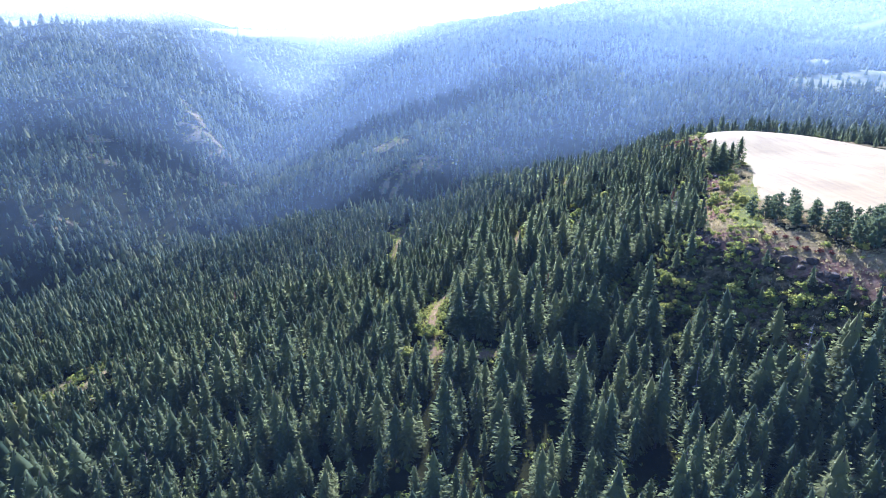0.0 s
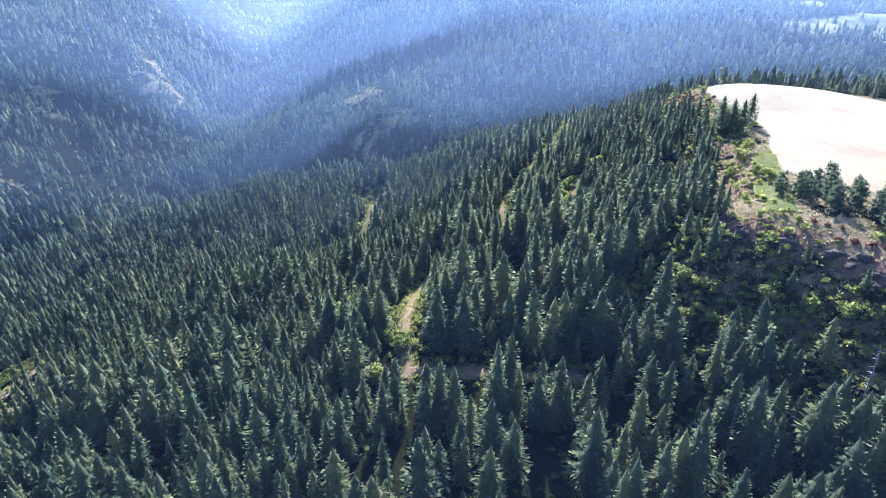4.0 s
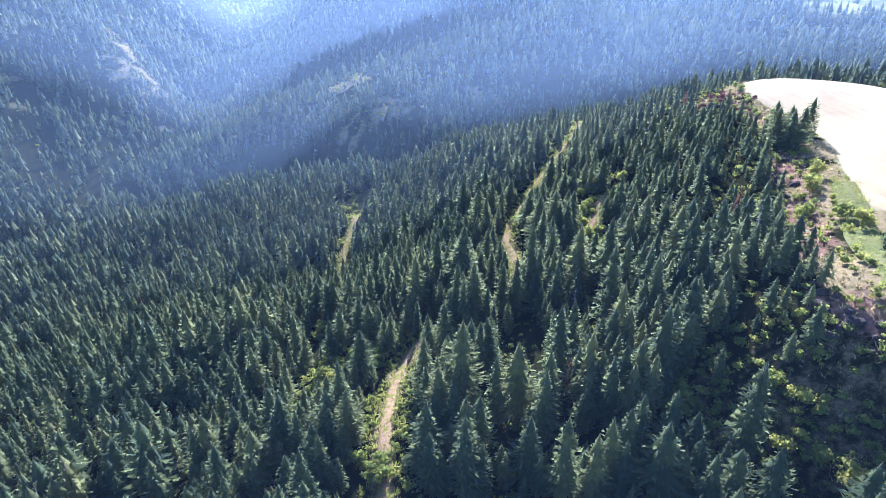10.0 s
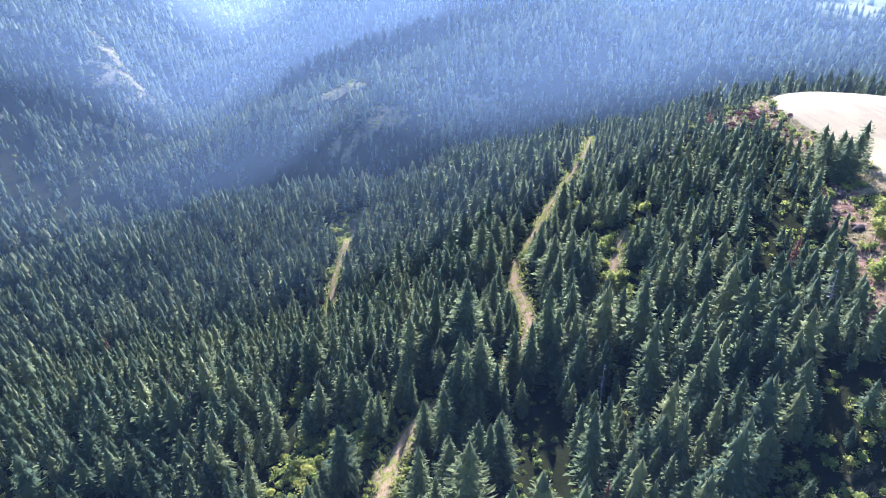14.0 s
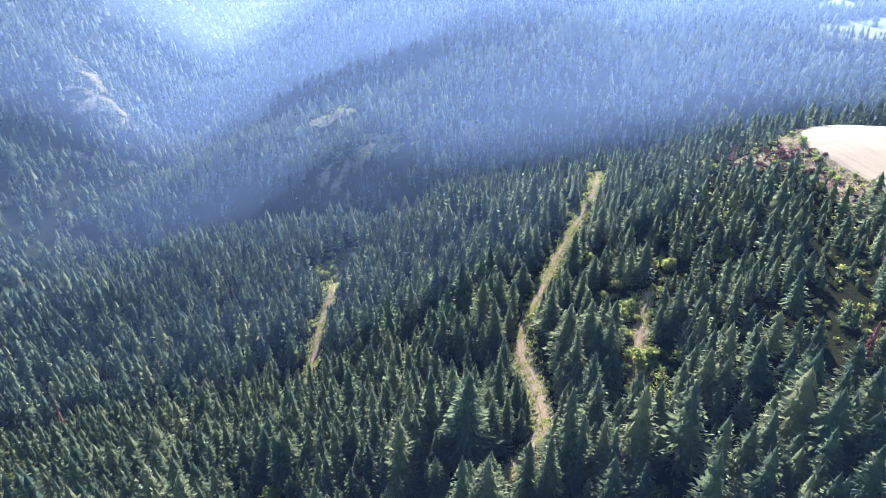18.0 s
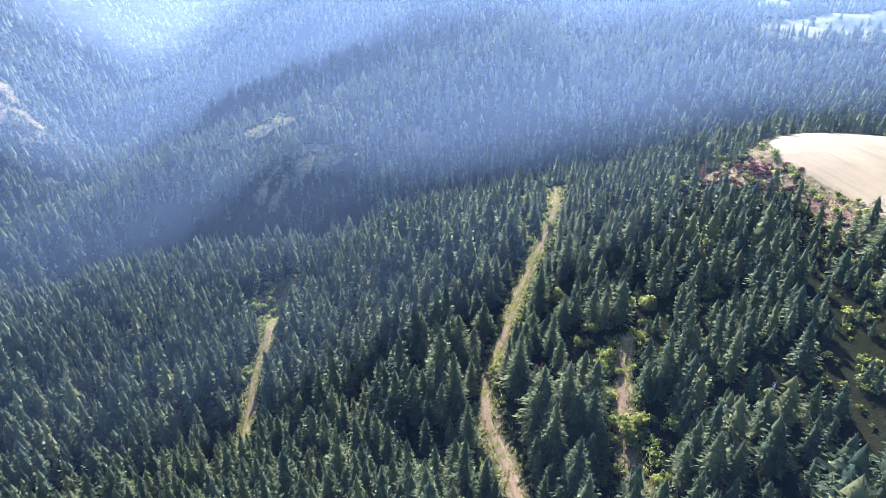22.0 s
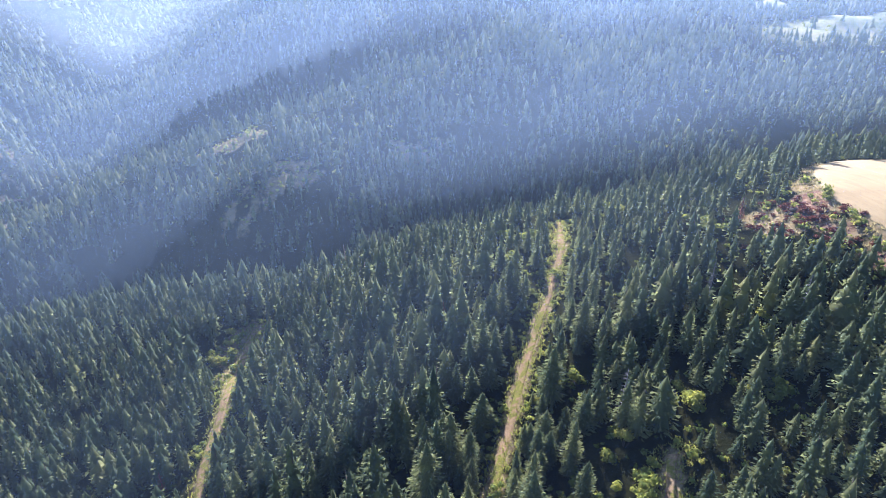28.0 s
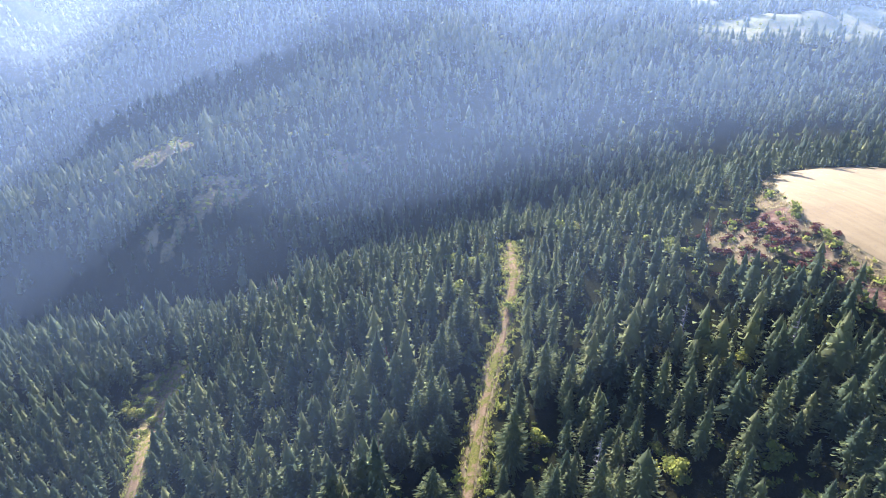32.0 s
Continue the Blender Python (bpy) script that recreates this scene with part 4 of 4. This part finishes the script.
trees = bushes("broadleaf_tree", LEAVES, "small yellow-green broadleaf tree in full leaf", "tree", "broadleaf trees", 4, 400, 320, 0.050)
stand(trees, [p[0] for p in LEAFY_SPOTS], [p[1] for p in LEAFY_SPOTS], r0.uniform(3.2, 8.2, len(LEAFY_SPOTS)), r0.uniform(0.9, 1.2, len(LEAFY_SPOTS)), 12)
RED_SPOTS = [(133, 242), (136, 239), (139, 236), (142, 233), (138, 227), (141, 224), (144, 221), (147, 218), (186, 498), (190, 494), (194, 490), (198, 485), (202, 480), (205, 474), (196, 496), (190, 502), (192, 486), (198, 478), (184, 492), (201, 470)]
for k in range(60):
    RED_SPOTS.append((r0.normal(188, 8), r0.normal(484, 13)))
RED_SPOTS = [p for p in RED_SPOTS if not inside(FIELD_EDGE, np.array(p[0]), np.array(p[1]))]
reds = bushes("red_shrub", RED_LEAVES, "low dark red shrub on the rocky rim", "shrub", "red shrubs on the rim", 3, 430, 90, 0.10)
stand(reds, [p[0] for p in RED_SPOTS], [p[1] for p in RED_SPOTS], r0.uniform(1.6, 2.8, len(RED_SPOTS)), r0.uniform(1.2, 1.8, len(RED_SPOTS)), 13)

# shrubs along the tracks, the rim and the clearings
sx, sy = scatter(-330, 330, 120, 660, 3.1, 21)
sd_track = np.min([to_line(line, sx, sy) for line in TRACKS.values()], axis=0)
sd_rim = to_line(RIM, sx, sy)
brushy = blobs([(94, 228, 32, 30, 0), (118, 190, 34, 20, -60), (-226, 330, 36, 20, 50), (-28, 297, 15, 19, 0), (-10, 330, 40, 16, 70), (-48, 600, 26, 14, 60), (70, 395, 26, 10, 70)], sx, sy, 0.5)
chance = 0.9 * np.clip((9 - sd_track) / 4, 0, 1) * (sd_track > 3.2) + 1.1 * brushy + 0.22 * np.clip((18 - sd_rim) / 6, 0, 1) * (sd_rim > 3) + 0.05
chance *= np.clip((fbm(sx, sy, 16, 61, 3) - 0.30) / 0.25, 0, 1) * ~inside(FIELD_EDGE, sx, sy) * in_wedge(sx, sy) * (sd_track > 3.0)
take = r0.uniform(size=sx.shape) < chance
sx, sy, sd_track = sx[take], sy[take], sd_track[take]
pick = np.argsort(np.hypot(sx - np.interp(sy, [190, 252, 327, 368, 432, 586], [-4, -5, 24, 51, 62, 134]), np.maximum(np.abs(sy - 400) - 160, 0) * 2))
lone = np.zeros(len(sx), bool)
lone[pick[:260]] = True
shrubs = bushes("shrub", LEAVES, "sunlit yellow-green shrub beside the dirt track", "shrub", "shrubs along the track", 5, 450, 110, 0.08)
stand(shrubs, sx[lone], sy[lone], r0.uniform(1.3, 3.4, lone.sum()), r0.uniform(0.9, 1.4, lone.sum()), 14)
rest = ~lone
bgap = path_gap(sx, sy)
for nm, lo, hi, leaves, size in (("brush", 0, 150, 64, 0.085), ("flank_brush", 150, 900, 24, 0.13)):
    b = rest & (bgap >= lo) & (bgap < hi)
    planted(nm, [leafy(480 + k, leaves, 5, size) for k in range(6)], sx[b], sy[b], height(sx[b], sy[b]) - 0.2, r0.uniform(1.4, 4.4, b.sum()), r0.uniform(0.9, 1.4, b.sum()), np.clip(r0.normal(0.38, 0.25, b.sum()), 0, 1), LEAVES, "yellow-green brush on the slope and the rim", "shrubs", 15)
# undergrowth between the near trees
ux, uy = scatter(-200, 240, 120, 640, 4.6, 27)
m = in_wedge(ux, uy) & (path_gap(ux, uy) < 230) & ~inside(PLATEAU, ux, uy) & (np.min([to_line(line, ux, uy) for line in TRACKS.values()], axis=0) > 5) & (r0.uniform(size=ux.shape) < 0.16 + 0.75 * (1 - forest_density(ux, uy)))
ux, uy = ux[m], uy[m]
planted("undergrowth", [leafy(470 + k, 22, 4, 0.13) for k in range(5)], ux, uy, height(ux, uy) - 0.1, r0.uniform(1.0, 3.2, len(ux)), r0.uniform(1.0, 1.6, len(ux)), np.clip(r0.normal(0.2, 0.2, len(ux)), 0, 1), LEAVES, "green undergrowth between the firs", "shrubs", 18)
# low brush in the openings across the canyon
fx, fy = scatter(-1100, 900, 720, 1500, 6.0, 23)
fd = cover(fx, fy)[0]
m = in_wedge(fx, fy) & (r0.uniform(size=fx.shape) < 0.03 + 0.45 * blobs(CLEARINGS, fx, fy, 0.9) + 0.15 * fd)
fx, fy = fx[m], fy[m]
planted("far_brush", [leafy(490 + k, 15, 3, 0.2) for k in range(4)], fx, fy, height(fx, fy) - 0.2, r0.uniform(2, 5, len(fx)), r0.uniform(1.0, 1.5, len(fx)), np.clip(r0.normal(0.4, 0.25, len(fx)), 0, 1), LEAVES, "hazy green brush in the far clearings", "shrubs", 16)


def tuft(seed, blades):
    """A tussock: blades that lean outwards."""
    r = np.random.default_rng(seed)
    verts, faces = [], []
    for k in range(blades):
        a, l, d = r.uniform(0, 6.283), r.uniform(0.1, 0.6), r.uniform(0, 0.5)
        ca, sa = math.cos(a), math.sin(a)
        i = len(verts)
        verts += [(ca * d - sa * 0.12, sa * d + ca * 0.12, -0.1), (ca * d + sa * 0.12, sa * d - ca * 0.12, -0.1), (ca * (d + l), sa * (d + l), r.uniform(0.6, 1.0))]
        faces.append((i, i + 1, i + 2))
    return np.array(verts), np.array(faces), np.zeros(len(verts))


gx2, gy2 = scatter(-300, 260, 150, 660, 1.35, 25)
gd = np.min([to_line(line, gx2, gy2) for line in list(TRACKS.values()) + [GREEN_STRIP]], axis=0)
verge = np.clip((6.5 - gd) / 3, 0, 1) * np.where(gd < 1.4, 0.4, 1.0)
open_dry = cover(gx2, gy2)[0] * ~inside(FIELD_EDGE, gx2, gy2) * (gd > 8)
m = (r0.uniform(size=gx2.shape) < np.maximum(verge * 0.9, open_dry * 0.45)) & in_wedge(gx2, gy2)
for nm, mat, sel, lab in (("verge_grass", GREEN_GRASS, m & (gd < 6.5), "sunlit green and straw grass along the track"), ("dry_tussocks", DRY_GRASS, m & (gd >= 6.5), "dry straw-coloured grass tussocks on open ground")):
    n = sel.sum()
    planted(nm, [tuft(500 + k, 7) for k in range(4)], gx2[sel], gy2[sel], height(gx2[sel], gy2[sel]), r0.uniform(0.5, 1.3, n), r0.uniform(1.2, 2.2, n), np.clip(r0.normal(0.5, 0.25, n), 0, 1), mat, lab, "grass", 17)


# sunlit dry grass in the clearings across the canyon
qx, qy = scatter(-1000, 900, 720, 1500, 3.6, 29)
m = in_wedge(qx, qy) & (r0.uniform(size=qx.shape) < 0.75 * cover(qx, qy)[0])
qx, qy = qx[m], qy[m]
planted("far_grass", [tuft(510 + k, 6) for k in range(4)], qx, qy, height(qx, qy), r0.uniform(0.8, 1.8, len(qx)), r0.uniform(1.6, 2.6, len(qx)), np.clip(r0.normal(0.55, 0.25, len(qx)), 0, 1), DRY_GRASS, "sunlit dry grass in clearings across the canyon", "grass", 19)


def boulder(seed):
    """A blocky basalt stone."""
    bm = bmesh.new()
    bmesh.ops.create_icosphere(bm, subdivisions=2, radius=1.0)
    for v in bm.verts:
        p = v.co * 1.3 + Vector((seed * 3.1, 0, 0))
        k = 1 + 0.35 * noise.noise(p) + 0.18 * noise.noise(p * 2.7)
        v.co = Vector([math.copysign(abs(c) ** 0.75, c) for c in v.co]) * k
    me = bpy.data.meshes.new("boulder")
    bm.to_mesh(me)
    bm.free()
    me.materials.append(ROCK)
    return me


STONES = [boulder(k) for k in range(6)]
rim_pts = rounded(RIM, 10, False)
for k in range(150):
    i = min(len(rim_pts) - 2, int(r0.uniform(10, len(rim_pts) - 1)))
    if (k % 2 == 0):
        i = int(r0.uniform(18, 48))
    px, py = rim_pts[i][0] + r0.normal(-1.0, 2.6), rim_pts[i][1] + r0.normal(0, 2.6)
    s = r0.uniform(0.4, 1.5) * (1.4 if k % 5 == 0 else 0.8)
    ob = tagged(new("boulder", STONES[k % 6]), "rough brown-grey basalt outcrop stone on the rim", "rock", "stones of the rim")
    ob.matrix_basis = pose(px, py, float(height(px, py)) + s * 0.1, r0.uniform(-15, 15), r0.uniform(-15, 15), r0.uniform(0, 360)) @ Matrix.Diagonal((s * r0.uniform(0.9, 1.7), s, s * r0.uniform(0.6, 1.0), 1))


# ---- haze imitated by curved translucent sheets, faded near the ground to hide their seams ----
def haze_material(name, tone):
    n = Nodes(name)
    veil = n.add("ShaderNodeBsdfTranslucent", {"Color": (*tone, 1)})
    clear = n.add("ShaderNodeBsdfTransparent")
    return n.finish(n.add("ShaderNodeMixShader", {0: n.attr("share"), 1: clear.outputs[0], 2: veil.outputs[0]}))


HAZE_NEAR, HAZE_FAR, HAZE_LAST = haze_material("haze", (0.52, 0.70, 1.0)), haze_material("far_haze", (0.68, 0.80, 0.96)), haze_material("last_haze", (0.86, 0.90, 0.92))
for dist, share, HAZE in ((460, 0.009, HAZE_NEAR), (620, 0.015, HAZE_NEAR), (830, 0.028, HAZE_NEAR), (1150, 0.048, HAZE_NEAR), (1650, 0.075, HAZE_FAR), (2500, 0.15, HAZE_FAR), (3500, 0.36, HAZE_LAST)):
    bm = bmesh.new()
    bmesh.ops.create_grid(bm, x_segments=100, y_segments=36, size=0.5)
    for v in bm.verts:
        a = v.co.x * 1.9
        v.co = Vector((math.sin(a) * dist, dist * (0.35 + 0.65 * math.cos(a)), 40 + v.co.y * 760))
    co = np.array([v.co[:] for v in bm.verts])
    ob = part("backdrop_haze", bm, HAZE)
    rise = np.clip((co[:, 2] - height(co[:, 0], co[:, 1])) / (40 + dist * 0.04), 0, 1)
    # denser towards the sun's side: forward scatter of light put into the share
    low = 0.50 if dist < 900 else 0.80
    sun_side_gain = low + (1.5 - low) * np.clip((np.arctan2(co[:, 0], co[:, 1]) + 0.45) / 0.7, 0, 1)
    ob.data.attributes.new("share", "FLOAT", "POINT").data.foreach_set("value", (share * rise * rise * (3 - 2 * rise) * sun_side_gain).astype(np.float32))
    tagged(ob, "pale blue translucent sheet that stands in for sunlit valley haze", "haze", kind="structure")


# added flat sheet below the flight: its blue tone lifts darks like veiling glare
n = Nodes("glare_layer")
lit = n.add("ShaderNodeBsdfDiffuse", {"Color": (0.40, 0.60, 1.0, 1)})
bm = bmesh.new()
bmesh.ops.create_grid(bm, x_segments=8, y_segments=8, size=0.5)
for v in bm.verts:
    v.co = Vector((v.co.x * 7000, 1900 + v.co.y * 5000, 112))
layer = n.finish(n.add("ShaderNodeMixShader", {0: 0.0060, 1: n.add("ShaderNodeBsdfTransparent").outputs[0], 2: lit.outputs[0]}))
tagged(part("backdrop_glare_layer", bm, layer), "thin added blue sheet over the canyon that imitates veiling glare", "haze", kind="structure")
